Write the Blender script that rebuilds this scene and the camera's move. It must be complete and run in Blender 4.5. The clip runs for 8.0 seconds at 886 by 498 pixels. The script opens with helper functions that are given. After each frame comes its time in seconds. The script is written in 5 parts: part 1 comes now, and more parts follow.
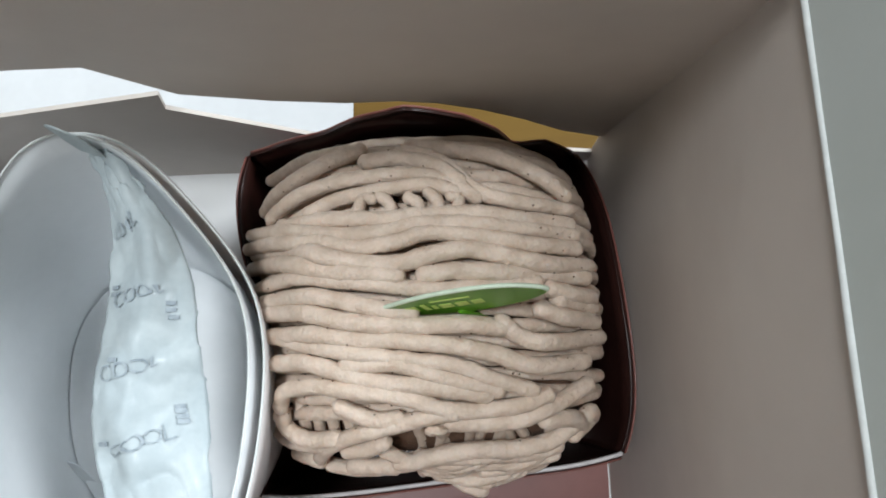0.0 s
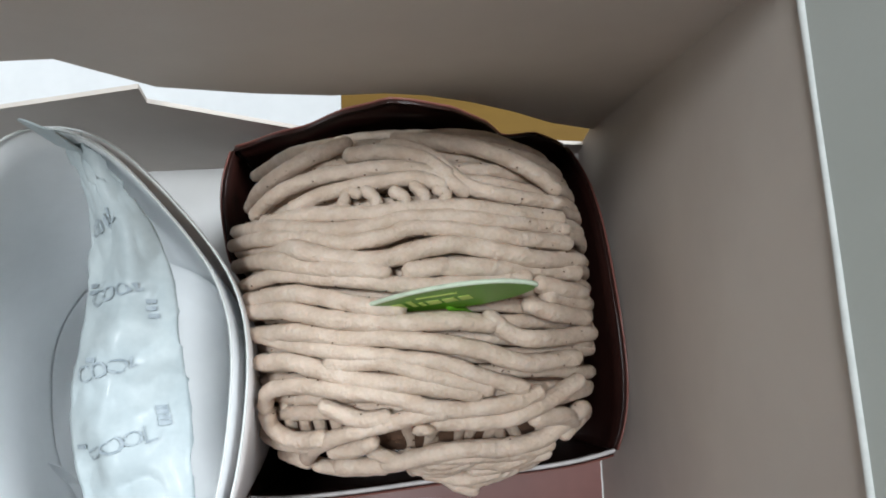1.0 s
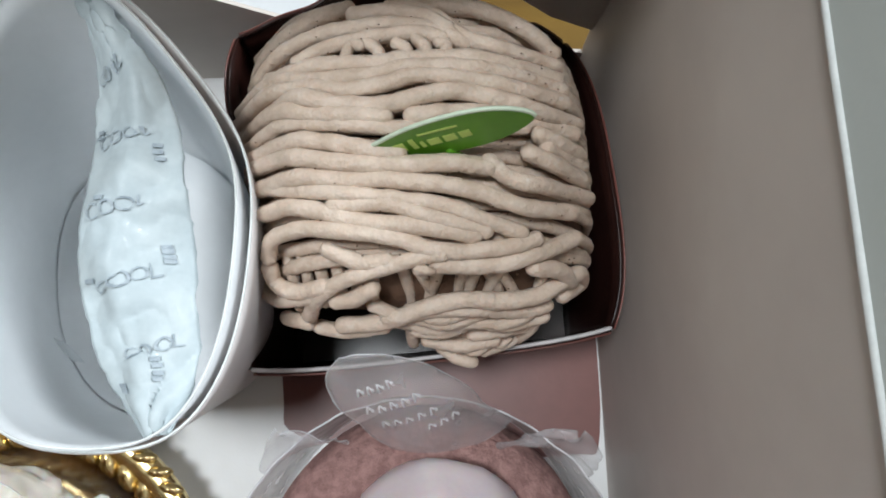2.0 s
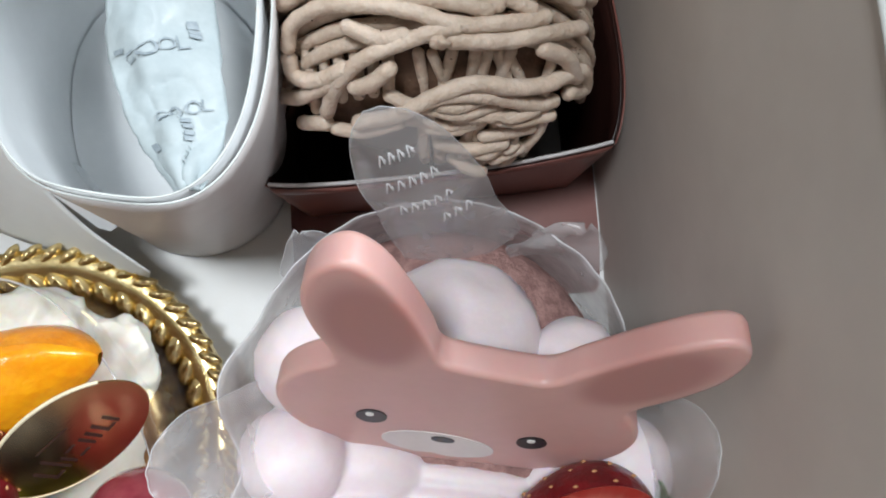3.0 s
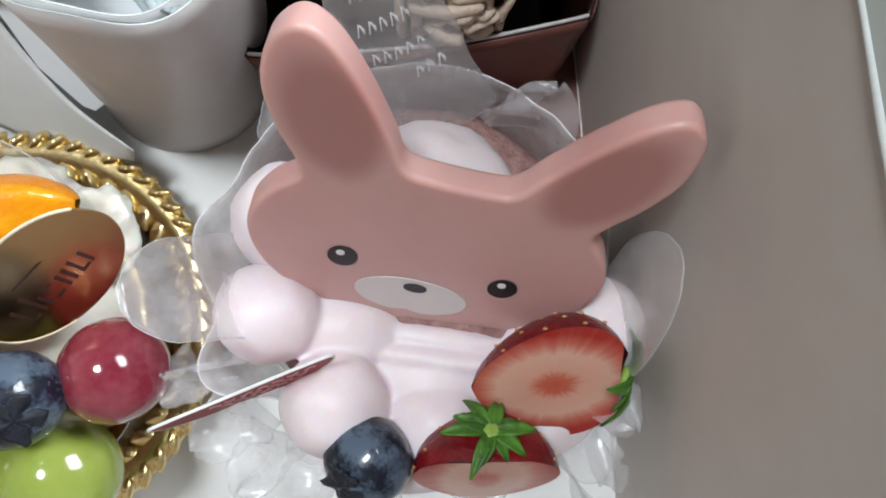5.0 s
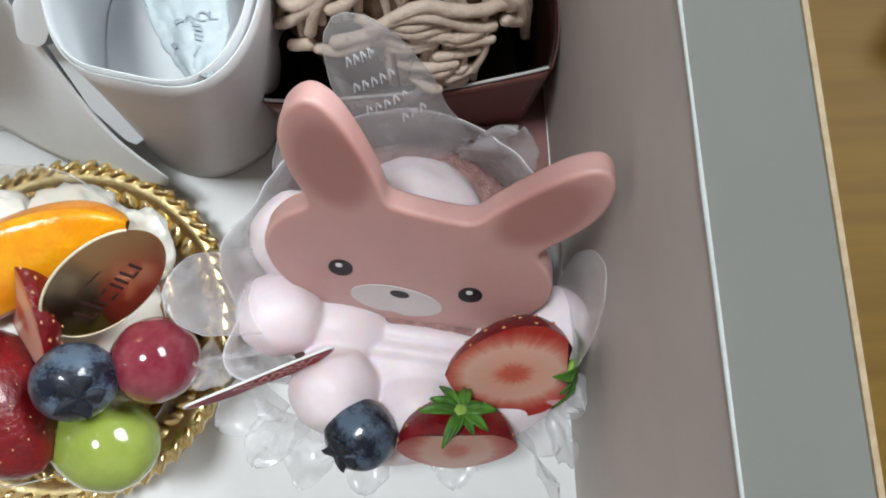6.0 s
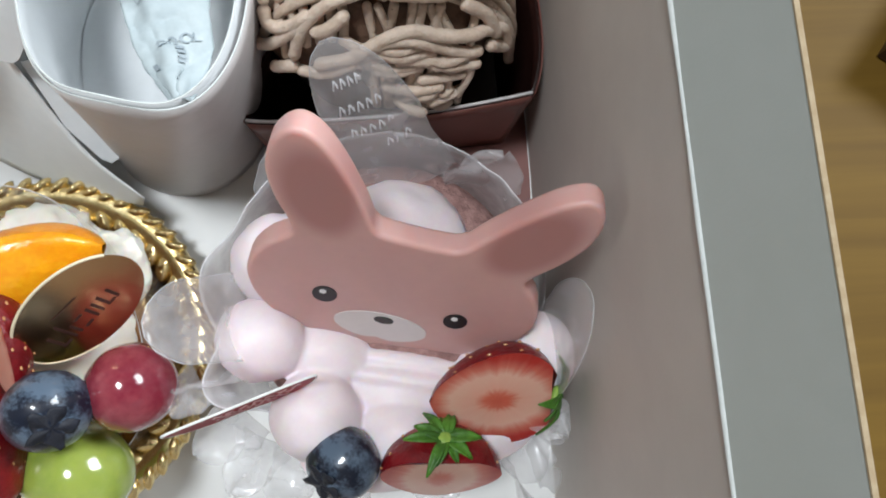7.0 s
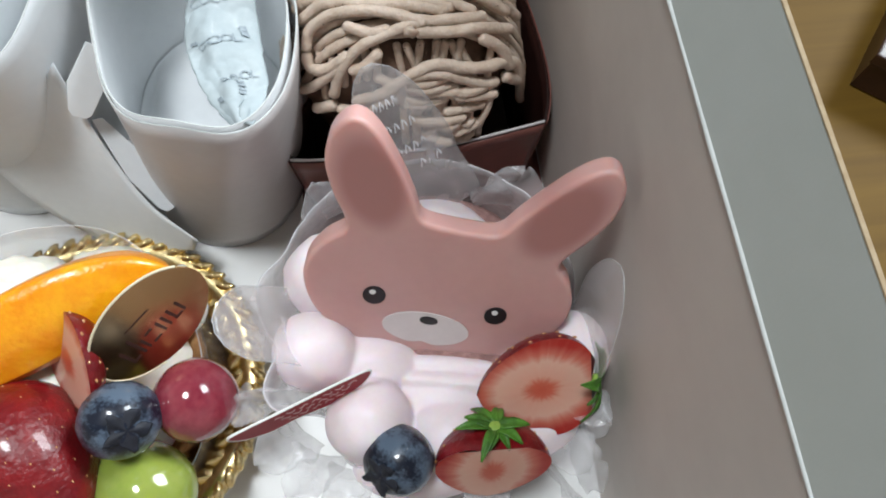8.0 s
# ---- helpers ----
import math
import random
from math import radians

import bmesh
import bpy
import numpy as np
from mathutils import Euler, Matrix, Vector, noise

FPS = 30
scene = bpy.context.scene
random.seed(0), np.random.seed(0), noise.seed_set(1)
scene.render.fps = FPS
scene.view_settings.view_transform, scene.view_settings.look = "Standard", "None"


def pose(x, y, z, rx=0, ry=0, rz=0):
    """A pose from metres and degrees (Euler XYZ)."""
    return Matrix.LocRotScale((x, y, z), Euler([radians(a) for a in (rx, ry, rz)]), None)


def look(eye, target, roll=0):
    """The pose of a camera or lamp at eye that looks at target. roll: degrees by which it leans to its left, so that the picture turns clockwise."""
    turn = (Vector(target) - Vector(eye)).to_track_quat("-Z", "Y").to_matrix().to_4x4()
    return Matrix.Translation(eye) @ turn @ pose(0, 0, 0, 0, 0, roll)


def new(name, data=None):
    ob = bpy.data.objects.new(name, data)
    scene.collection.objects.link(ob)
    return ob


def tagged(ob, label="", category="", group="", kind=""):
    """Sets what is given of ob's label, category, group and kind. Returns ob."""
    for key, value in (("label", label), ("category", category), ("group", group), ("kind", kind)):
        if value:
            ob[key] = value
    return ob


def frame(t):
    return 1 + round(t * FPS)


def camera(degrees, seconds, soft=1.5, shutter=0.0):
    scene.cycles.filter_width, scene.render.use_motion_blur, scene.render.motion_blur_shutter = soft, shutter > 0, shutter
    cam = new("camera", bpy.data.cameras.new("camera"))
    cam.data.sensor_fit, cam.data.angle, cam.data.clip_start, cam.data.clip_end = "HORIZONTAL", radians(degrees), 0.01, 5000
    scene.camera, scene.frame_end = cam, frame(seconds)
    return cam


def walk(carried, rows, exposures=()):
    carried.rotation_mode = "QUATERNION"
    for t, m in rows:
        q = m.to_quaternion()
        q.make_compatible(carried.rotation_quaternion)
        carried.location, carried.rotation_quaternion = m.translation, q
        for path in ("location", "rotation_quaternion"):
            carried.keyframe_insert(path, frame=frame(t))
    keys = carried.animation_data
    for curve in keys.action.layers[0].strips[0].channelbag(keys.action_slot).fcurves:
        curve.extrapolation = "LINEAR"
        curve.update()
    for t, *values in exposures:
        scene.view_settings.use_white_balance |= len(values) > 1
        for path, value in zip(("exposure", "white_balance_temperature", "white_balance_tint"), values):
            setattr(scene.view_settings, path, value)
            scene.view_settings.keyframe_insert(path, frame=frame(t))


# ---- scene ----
cam = camera(63.3, 8.0, soft=1.9)
PATH = [
    (0, (0.00492, 0.00030, 0.18764), (-0.0117, 0.3255, -1.7857), -5.0),
    (0.5, (0.00474, 0.00253, 0.18711), (0.0001, 0.3172, -1.7880), -2.8),
    (1, (0.00596, 0.00071, 0.18508), (0.0058, 0.3115, -1.7906), -2.5),
    (2.5, (0.00272, -0.04132, 0.18349), (0.0011, 0.2718, -1.7919), -2.4),
    (3, (-0.00270, -0.05820, 0.18400), (0.0487, 0.2089, -1.7974), 7.4),
    (3.5, (-0.00166, -0.07295, 0.17808), (0.0549, 0.1853, -1.8044), 8.9),
    (4, (0.00018, -0.08495, 0.17941), (0.0530, 0.1990, -1.7996), 6.9),
    (5.3, (0.00429, -0.08797, 0.18333), (0.0065, 0.2161, -1.7934), -2.9),
    (5.5, (0.00628, -0.08860, 0.19136), (-0.0204, 0.2273, -1.7834), -8.3),
    (6, (0.00817, -0.09121, 0.21134), (0.0162, 0.2280, -1.7630), -1.6),
    (6.5, (0.00695, -0.08816, 0.21381), (0.0238, 0.2133, -1.7633), 0.2),
    (7, (0.00460, -0.08706, 0.21080), (0.1027, 0.2508, -1.7580), 13.3),
    (7.5, (-0.00105, -0.10256, 0.21248), (0.0959, 0.4790, -1.6986), 3.4),
    (8, (-0.00573, -0.11615, 0.21786), (0.1052, 0.5459, -1.6661), 2.8),
]
walk(cam, [(t, look(eye, target, roll)) for t, eye, target, roll in PATH])


# ---------- light ----------
world = bpy.data.worlds.new("world")
scene.world = world
world.use_nodes = True
wn = world.node_tree
sky = wn.nodes.new("ShaderNodeTexSky")
sky.sky_type, sky.sun_disc = "NISHITA", False
sky.sun_elevation, sky.sun_rotation = radians(35), radians(20)
wn.nodes["Background"].inputs["Strength"].default_value = 0.1
wn.links.new(sky.outputs["Color"], wn.nodes["Background"].inputs["Color"])


def area_lamp(name, m, size_x, size_y, watts, color, shape="RECTANGLE"):
    data = bpy.data.lights.new(name, "AREA")
    data.shape, data.size, data.size_y, data.energy, data.color = shape, size_x, size_y, watts, color
    ob = new(name, data)
    ob.matrix_world = m
    return ob


# added lamp at the back right; no window is seen there
area_lamp("added_side_light", look((1.09, 0.58, 1.30), (-0.03, -0.02, 0.05)), 0.55, 0.5, 33.0, (0.88, 0.95, 1.0))
area_lamp("ceiling_lamp_light", look((-0.26, 0.06, 1.66), (-0.05, -0.02, 0.05)), 0.34, 0.34, 21.5, (0.90, 0.96, 1.0), "DISK")

# ---------- materials ----------


def rgb(c):
    return (*c, 1.0)


def mat(name, c1, c2=None, scale=300.0, rough=0.5, bump=0.0, bump_scale=800.0, metal=0.0, sss=0.0,
        sss_radius=(0.004, 0.002, 0.001), coat=0.0, trans=0.0, ior=1.45, contrast=(0.35, 0.65), spec=0.5, rough2=None, thin=0.0):
    """A surface with colour variation at two scales, relief and its own gloss."""
    m = bpy.data.materials.new(name)
    m.use_nodes = True
    n, l = m.node_tree.nodes, m.node_tree.links
    b = n["Principled BSDF"]
    b.inputs["Roughness"].default_value, b.inputs["Metallic"].default_value = rough, metal
    b.inputs["IOR"].default_value, b.inputs["Transmission Weight"].default_value = ior, trans
    b.inputs["Coat Weight"].default_value, b.inputs["Coat Roughness"].default_value = coat, 0.06
    b.inputs["Specular IOR Level"].default_value = spec
    if sss:
        b.inputs["Subsurface Weight"].default_value = sss
        b.inputs["Subsurface Radius"].default_value = sss_radius
        b.inputs["Subsurface Scale"].default_value = 1.0
    co = n.new("ShaderNodeTexCoord")
    c2 = c2 or tuple(0.88 * v for v in c1)
    coarse, fine = n.new("ShaderNodeTexNoise"), n.new("ShaderNodeTexNoise")
    coarse.inputs["Scale"].default_value, coarse.inputs["Detail"].default_value = scale, 4
    fine.inputs["Scale"].default_value, fine.inputs["Detail"].default_value = scale * 7, 3
    mix = n.new("ShaderNodeMath")
    mix.operation = "MULTIPLY_ADD"
    mix.inputs[1].default_value = 0.35
    sub = n.new("ShaderNodeMath")
    sub.operation = "SUBTRACT"
    sub.inputs[1].default_value = 0.175
    ramp = n.new("ShaderNodeValToRGB")
    ramp.color_ramp.elements[0].position, ramp.color_ramp.elements[1].position = contrast
    ramp.color_ramp.elements[0].color, ramp.color_ramp.elements[1].color = rgb(c2), rgb(c1)
    for t in (coarse, fine):
        l.new(co.outputs["Object"], t.inputs["Vector"])
    l.new(fine.outputs["Fac"], mix.inputs[0])
    l.new(coarse.outputs["Fac"], mix.inputs[2])
    l.new(mix.outputs[0], sub.inputs[0])
    l.new(sub.outputs[0], ramp.inputs["Fac"])
    l.new(ramp.outputs["Color"], b.inputs["Base Color"])
    if thin:
        # light passes through thin paper
        tr, mx = n.new("ShaderNodeBsdfTranslucent"), n.new("ShaderNodeMixShader")
        mx.inputs["Fac"].default_value = thin
        l.new(ramp.outputs["Color"], tr.inputs["Color"])
        l.new(b.outputs[0], mx.inputs[1])
        l.new(tr.outputs[0], mx.inputs[2])
        l.new(mx.outputs[0], n["Material Output"].inputs["Surface"])
    if rough2 is not None:
        mr = n.new("ShaderNodeMapRange")
        mr.inputs["To Min"].default_value, mr.inputs["To Max"].default_value = rough, rough2
        l.new(coarse.outputs["Fac"], mr.inputs["Value"])
        l.new(mr.outputs[0], b.inputs["Roughness"])
    if bump:
        rel, bn = n.new("ShaderNodeTexNoise"), n.new("ShaderNodeBump")
        rel.inputs["Scale"].default_value, rel.inputs["Detail"].default_value = bump_scale, 5
        bn.inputs["Strength"].default_value, bn.inputs["Distance"].default_value = bump, 0.0006
        l.new(co.outputs["Object"], rel.inputs["Vector"])
        l.new(rel.outputs["Fac"], bn.inputs["Height"])
        l.new(bn.outputs["Normal"], b.inputs["Normal"])
    return m


def clear_film(name, tint=(1, 1, 1), haze=0.12, rough=0.12):
    """Thin clear plastic: mostly see-through, a faint milky haze, gloss by Fresnel."""
    m = bpy.data.materials.new(name)
    m.use_nodes = True
    n, l = m.node_tree.nodes, m.node_tree.links
    n.remove(n["Principled BSDF"])
    clear, milk, glow, gloss = (n.new("ShaderNodeBsdfTransparent"), n.new("ShaderNodeBsdfDiffuse"),
                                n.new("ShaderNodeBsdfTranslucent"), n.new("ShaderNodeBsdfGlossy"))
    clear.inputs["Color"].default_value = rgb(tint)
    milk.inputs["Color"].default_value = glow.inputs["Color"].default_value = rgb((0.9, 0.9, 0.92))
    gloss.inputs["Roughness"].default_value = rough
    a, b, c = n.new("ShaderNodeMixShader"), n.new("ShaderNodeMixShader"), n.new("ShaderNodeMixShader")
    lw, co, no = n.new("ShaderNodeLayerWeight"), n.new("ShaderNodeTexCoord"), n.new("ShaderNodeTexNoise")
    lw.inputs["Blend"].default_value = 0.25
    no.inputs["Scale"].default_value = 160
    rng, gl = n.new("ShaderNodeMapRange"), n.new("ShaderNodeMapRange")
    rng.inputs["To Min"].default_value, rng.inputs["To Max"].default_value = haze * 0.4, haze * 1.7
    gl.inputs["To Min"].default_value, gl.inputs["To Max"].default_value = 0.03, 0.3
    l.new(co.outputs["Object"], no.inputs["Vector"])
    l.new(no.outputs["Fac"], rng.inputs["Value"])
    l.new(rng.outputs[0], a.inputs["Fac"])
    l.new(milk.outputs[0], c.inputs[1])
    l.new(glow.outputs[0], c.inputs[2])
    l.new(clear.outputs[0], a.inputs[1])
    l.new(c.outputs[0], a.inputs[2])
    l.new(lw.outputs["Facing"], gl.inputs["Value"])
    l.new(gl.outputs[0], b.inputs["Fac"])
    l.new(a.outputs[0], b.inputs[1])
    l.new(gloss.outputs[0], b.inputs[2])
    l.new(b.outputs[0], n["Material Output"].inputs["Surface"])
    return m


def wood_material():
    m = mat("table_wood", (0.42, 0.24, 0.05), (0.33, 0.175, 0.032), scale=6, rough=0.6, bump=0.0, spec=0.25)
    n, l = m.node_tree.nodes, m.node_tree.links
    co = n.new("ShaderNodeTexCoord")
    mp, wave, ramp = n.new("ShaderNodeMapping"), n.new("ShaderNodeTexNoise"), n.new("ShaderNodeValToRGB")
    mp.inputs["Scale"].default_value = (5, 120, 20)
    wave.inputs["Scale"].default_value, wave.inputs["Detail"].default_value, wave.inputs["Distortion"].default_value = 1.0, 6, 0.6
    ramp.color_ramp.elements[0].position, ramp.color_ramp.elements[1].position = 0.3, 0.7
    ramp.color_ramp.elements[0].color, ramp.color_ramp.elements[1].color = rgb((0.10, 0.052, 0.005)), rgb((0.145, 0.08, 0.009))
    l.new(co.outputs["Object"], mp.inputs["Vector"])
    l.new(mp.outputs[0], wave.inputs["Vector"])
    l.new(wave.outputs["Fac"], ramp.inputs["Fac"])
    l.new(ramp.outputs["Color"], n["Principled BSDF"].inputs["Base Color"])
    bn = n.new("ShaderNodeBump")
    bn.inputs["Strength"].default_value, bn.inputs["Distance"].default_value = 0.15, 0.0005
    l.new(wave.outputs["Fac"], bn.inputs["Height"])
    l.new(bn.outputs["Normal"], n["Principled BSDF"].inputs["Normal"])
    return m


def radial_material(name, stops, radius, rough=0.3, coat=0.3, streaks=30):
    """A cut fruit: colour rings from the object's origin out to radius (metres), with radial streaks."""
    m = bpy.data.materials.new(name)
    m.use_nodes = True
    n, l = m.node_tree.nodes, m.node_tree.links
    b = n["Principled BSDF"]
    b.inputs["Roughness"].default_value, b.inputs["Coat Weight"].default_value = rough, coat
    b.inputs["Subsurface Weight"].default_value, b.inputs["Subsurface Scale"].default_value = 0.3, 1.0
    b.inputs["Subsurface Radius"].default_value = (0.003, 0.001, 0.001)
    co, ln, mr, ramp = n.new("ShaderNodeTexCoord"), n.new("ShaderNodeVectorMath"), n.new("ShaderNodeMapRange"), n.new("ShaderNodeValToRGB")
    nv, no, ad = n.new("ShaderNodeVectorMath"), n.new("ShaderNodeTexNoise"), n.new("ShaderNodeMath")
    mp = n.new("ShaderNodeMapping")
    mp.inputs["Scale"].default_value = (0.86, 1.22, 1.0)
    ln.operation, nv.operation, ad.operation = "LENGTH", "NORMALIZE", "MULTIPLY_ADD"
    mr.inputs["From Max"].default_value = radius
    no.inputs["Scale"].default_value, no.inputs["Detail"].default_value = streaks * 0.25, 4
    ad.inputs[1].default_value = 0.24
    sh = n.new("ShaderNodeMath")
    sh.operation = "SUBTRACT"
    sh.inputs[1].default_value = 0.12
    ramp.color_ramp.elements[0].position, ramp.color_ramp.elements[0].color = stops[0][0], rgb(stops[0][1])
    ramp.color_ramp.elements[1].position, ramp.color_ramp.elements[1].color = stops[-1][0], rgb(stops[-1][1])
    for p, c in stops[1:-1]:
        ramp.color_ramp.elements.new(p).color = rgb(c)
    l.new(co.outputs["Object"], mp.inputs["Vector"])
    l.new(mp.outputs[0], ln.inputs[0])
    l.new(co.outputs["Object"], nv.inputs[0])
    l.new(nv.outputs[0], no.inputs["Vector"])
    l.new(ln.outputs["Value"], mr.inputs["Value"])
    l.new(no.outputs["Fac"], ad.inputs[0])
    l.new(mr.outputs[0], ad.inputs[2])
    l.new(ad.outputs[0], sh.inputs[0])
    l.new(sh.outputs[0], ramp.inputs["Fac"])
    l.new(ramp.outputs["Color"], b.inputs["Base Color"])
    return m


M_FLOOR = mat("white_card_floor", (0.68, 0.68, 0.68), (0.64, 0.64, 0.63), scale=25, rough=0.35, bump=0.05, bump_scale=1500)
# white card of the panels, with the walls' shade mixed into a taupe base
M_CARD_SHADED = mat("shaded_white_card", (0.55, 0.50, 0.455), (0.51, 0.46, 0.42), scale=25, rough=0.55, bump=0.05, bump_scale=1500)
# side flap: darker and greyer than the panels
M_FLAP = mat("grey_flap_card", (0.39, 0.41, 0.39), (0.37, 0.39, 0.365), scale=25, rough=0.4, bump=0.04, bump_scale=1500)
M_EDGE = mat("card_edge", (0.36, 0.28, 0.18), (0.30, 0.22, 0.13), scale=600, rough=0.8)
M_CREASE = mat("card_crease", (0.70, 0.73, 0.72), (0.62, 0.65, 0.64), scale=400, rough=0.6)
M_WOOD = wood_material()
M_WALL = mat("plaster", (0.24, 0.225, 0.205), (0.21, 0.20, 0.18), scale=3, rough=0.9)
M_DARK = mat("dark_brown_lacquer", (0.05, 0.022, 0.014), (0.03, 0.014, 0.01), scale=60, rough=0.3)
M_PAPER = mat("white_paper", (0.90, 0.93, 0.95), (0.86, 0.89, 0.91), scale=60, rough=0.5, bump=0.08, bump_scale=300, thin=0.22)
M_PLASTIC_CUP = mat("milky_plastic", (0.88, 0.85, 0.84), (0.83, 0.80, 0.79), scale=40, rough=0.28, thin=0.45)
M_PACK = mat("gel_pack_film", (0.47, 0.535, 0.555), (0.40, 0.465, 0.49), scale=110, rough=0.55, bump=0.12, bump_scale=200, coat=0.08)
M_INK = mat("grey_ink", (0.27, 0.32, 0.36), (0.36, 0.42, 0.46), scale=900, rough=0.5)
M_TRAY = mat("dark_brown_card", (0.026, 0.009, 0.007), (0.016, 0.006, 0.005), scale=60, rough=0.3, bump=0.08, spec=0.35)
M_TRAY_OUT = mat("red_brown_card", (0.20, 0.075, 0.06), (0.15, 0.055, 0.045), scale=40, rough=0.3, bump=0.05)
# colour of the shade and brown bounce on the floor round the case
M_FLOOR_SHADE = mat("pink_brown_floor_shade", (0.17, 0.062, 0.052), (0.14, 0.05, 0.042), scale=40, rough=0.4, bump=0.05)
M_TRAY_EDGE = mat("pale_card_edge", (0.55, 0.52, 0.52), (0.45, 0.43, 0.43), scale=500, rough=0.6)
M_CHESTNUT = mat("chestnut_cream", (0.66, 0.535, 0.44), (0.54, 0.42, 0.33), scale=260, rough=0.6, bump=0.8, bump_scale=950,
                 sss=0.15, sss_radius=(0.002, 0.0012, 0.0008))
# cream core coloured dark: the shade of the gaps between strands is painted in
M_CORE_SHADED = mat("shaded_cream_core", (0.15, 0.085, 0.055), (0.10, 0.055, 0.035), scale=220, rough=0.6, bump=0.5)
M_SPECK = mat("vanilla_speck", (0.09, 0.05, 0.03), (0.16, 0.09, 0.05), scale=900, rough=0.6)
M_LEAF = mat("green_plastic", (0.10, 0.29, 0.016), (0.075, 0.23, 0.012), scale=90, rough=0.35)
M_LEAF_EDGE = mat("pale_plastic_edge", (0.6, 0.7, 0.55), rough=0.5)
M_LEAF_INK = mat("pale_green_ink", (0.50, 0.66, 0.16), rough=0.5)
M_GOLD = mat("gold_foil", (0.90, 0.74, 0.40), (0.78, 0.60, 0.28), scale=200, rough=0.27, metal=1.0, bump=0.25, bump_scale=400)
M_CRUST = mat("baked_crust", (0.42, 0.22, 0.08), (0.24, 0.11, 0.035), scale=180, rough=0.7, bump=0.7, bump_scale=700)
M_CREAM = mat("whipped_cream", (0.86, 0.83, 0.76), (0.80, 0.76, 0.66), scale=120, rough=0.4, bump=0.25, bump_scale=260, sss=0.3)
M_PINKCREAM = mat("pale_pink_cream", (0.82, 0.73, 0.765), (0.79, 0.69, 0.725), scale=120, rough=0.45, bump=0.18, bump_scale=330, sss=0.3)
M_CAKE = mat("pink_brown_crumb", (0.38, 0.22, 0.20), (0.23, 0.125, 0.115), scale=420, rough=0.85, bump=1.0, bump_scale=900)
M_CHOC = mat("pink_chocolate", (0.63, 0.37, 0.345), (0.59, 0.34, 0.315), scale=50, rough=0.42, sss=0.5,
             sss_radius=(0.006, 0.003, 0.002), bump=0.03, spec=0.7)


def tint_ears(m, tone, centres, size, turn):
    """A soft-edged darker tint in the middle of each ear."""
    n, l = m.node_tree.nodes, m.node_tree.links
    b = n["Principled BSDF"]
    src = b.inputs["Base Color"].links[0].from_socket
    co = n.new("ShaderNodeTexCoord")
    for (cx, cy), sign in centres:
        mp, ln, mr, mx = n.new("ShaderNodeMapping"), n.new("ShaderNodeVectorMath"), n.new("ShaderNodeMapRange"), n.new("ShaderNodeMix")
        mp.vector_type = "TEXTURE"
        mp.inputs["Location"].default_value = (cx, cy, 0)
        mp.inputs["Rotation"].default_value = (0, 0, radians(-turn * sign))
        mp.inputs["Scale"].default_value = (*size, 0.02)
        ln.operation, mr.interpolation_type, mx.data_type = "LENGTH", "SMOOTHSTEP", "RGBA"
        mr.inputs["From Min"].default_value, mr.inputs["From Max"].default_value = 1.05, 0.6
        l.new(co.outputs["Object"], mp.inputs["Vector"])
        l.new(mp.outputs[0], ln.inputs[0])
        l.new(ln.outputs["Value"], mr.inputs["Value"])
        l.new(mr.outputs[0], mx.inputs["Factor"])
        l.new(src, mx.inputs["A"])
        mx.inputs["B"].default_value = rgb(tone)
        src = mx.outputs["Result"]
    l.new(src, b.inputs["Base Color"])


tint_ears(M_CHOC, (0.43, 0.20, 0.185), (((0.0200, 0.0325), 1), ((-0.0200, 0.0325), -1)), (0.0080, 0.0138), 22)
M_BLACK = mat("black_icing", (0.012, 0.010, 0.012), rough=0.4)
M_ICING = mat("white_icing", (0.70, 0.64, 0.63), (0.66, 0.60, 0.59), scale=90, rough=0.5)
M_SHINE = mat("white_dot", (0.85, 0.84, 0.83), rough=0.5)
M_STRAW = mat("strawberry_skin", (0.20, 0.005, 0.008), (0.12, 0.003, 0.006), scale=160, rough=0.36, coat=0.3, bump=0.8, bump_scale=520,
              sss=0.15, sss_radius=(0.003, 0.0006, 0.0004))
M_SEED = mat("strawberry_seed", (0.55, 0.30, 0.14), (0.42, 0.18, 0.07), scale=900, rough=0.4, coat=0.4)
M_CUT = radial_material("strawberry_flesh", [(0.0, (0.46, 0.08, 0.045)), (0.16, (0.50, 0.11, 0.065)), (0.30, (0.60, 0.31, 0.23)),
                                             (0.62, (0.62, 0.36, 0.28)), (0.80, (0.50, 0.13, 0.09)), (1.0, (0.36, 0.02, 0.015))], 0.0145)
M_SEPAL = mat("strawberry_calyx", (0.075, 0.21, 0.022), (0.03, 0.10, 0.012), scale=300, rough=0.45, bump=0.4, bump_scale=800)
M_STEM = mat("pale_stem", (0.30, 0.45, 0.09), (0.2, 0.34, 0.05), scale=500, rough=0.5)
M_BLUE = mat("blueberry_bloom", (0.085, 0.120, 0.170), (0.006, 0.009, 0.020), scale=170, rough=0.38, coat=0.5, spec=0.3, bump=0.15, bump_scale=500,
             contrast=(0.40, 0.60))
M_BLUE_DARK = mat("blueberry_crown", (0.006, 0.007, 0.012), (0.014, 0.017, 0.028), scale=400, rough=0.6, bump=0.5)
M_GRAPE = mat("red_grape", (0.17, 0.016, 0.032), (0.25, 0.045, 0.060), scale=110, rough=0.12, coat=0.6, sss=0.15,
              sss_radius=(0.006, 0.002, 0.002))
M_GREEN = mat("green_grape", (0.28, 0.34, 0.07), (0.23, 0.30, 0.055), scale=90, rough=0.14, coat=0.8, sss=0.5,
              sss_radius=(0.004, 0.005, 0.001))
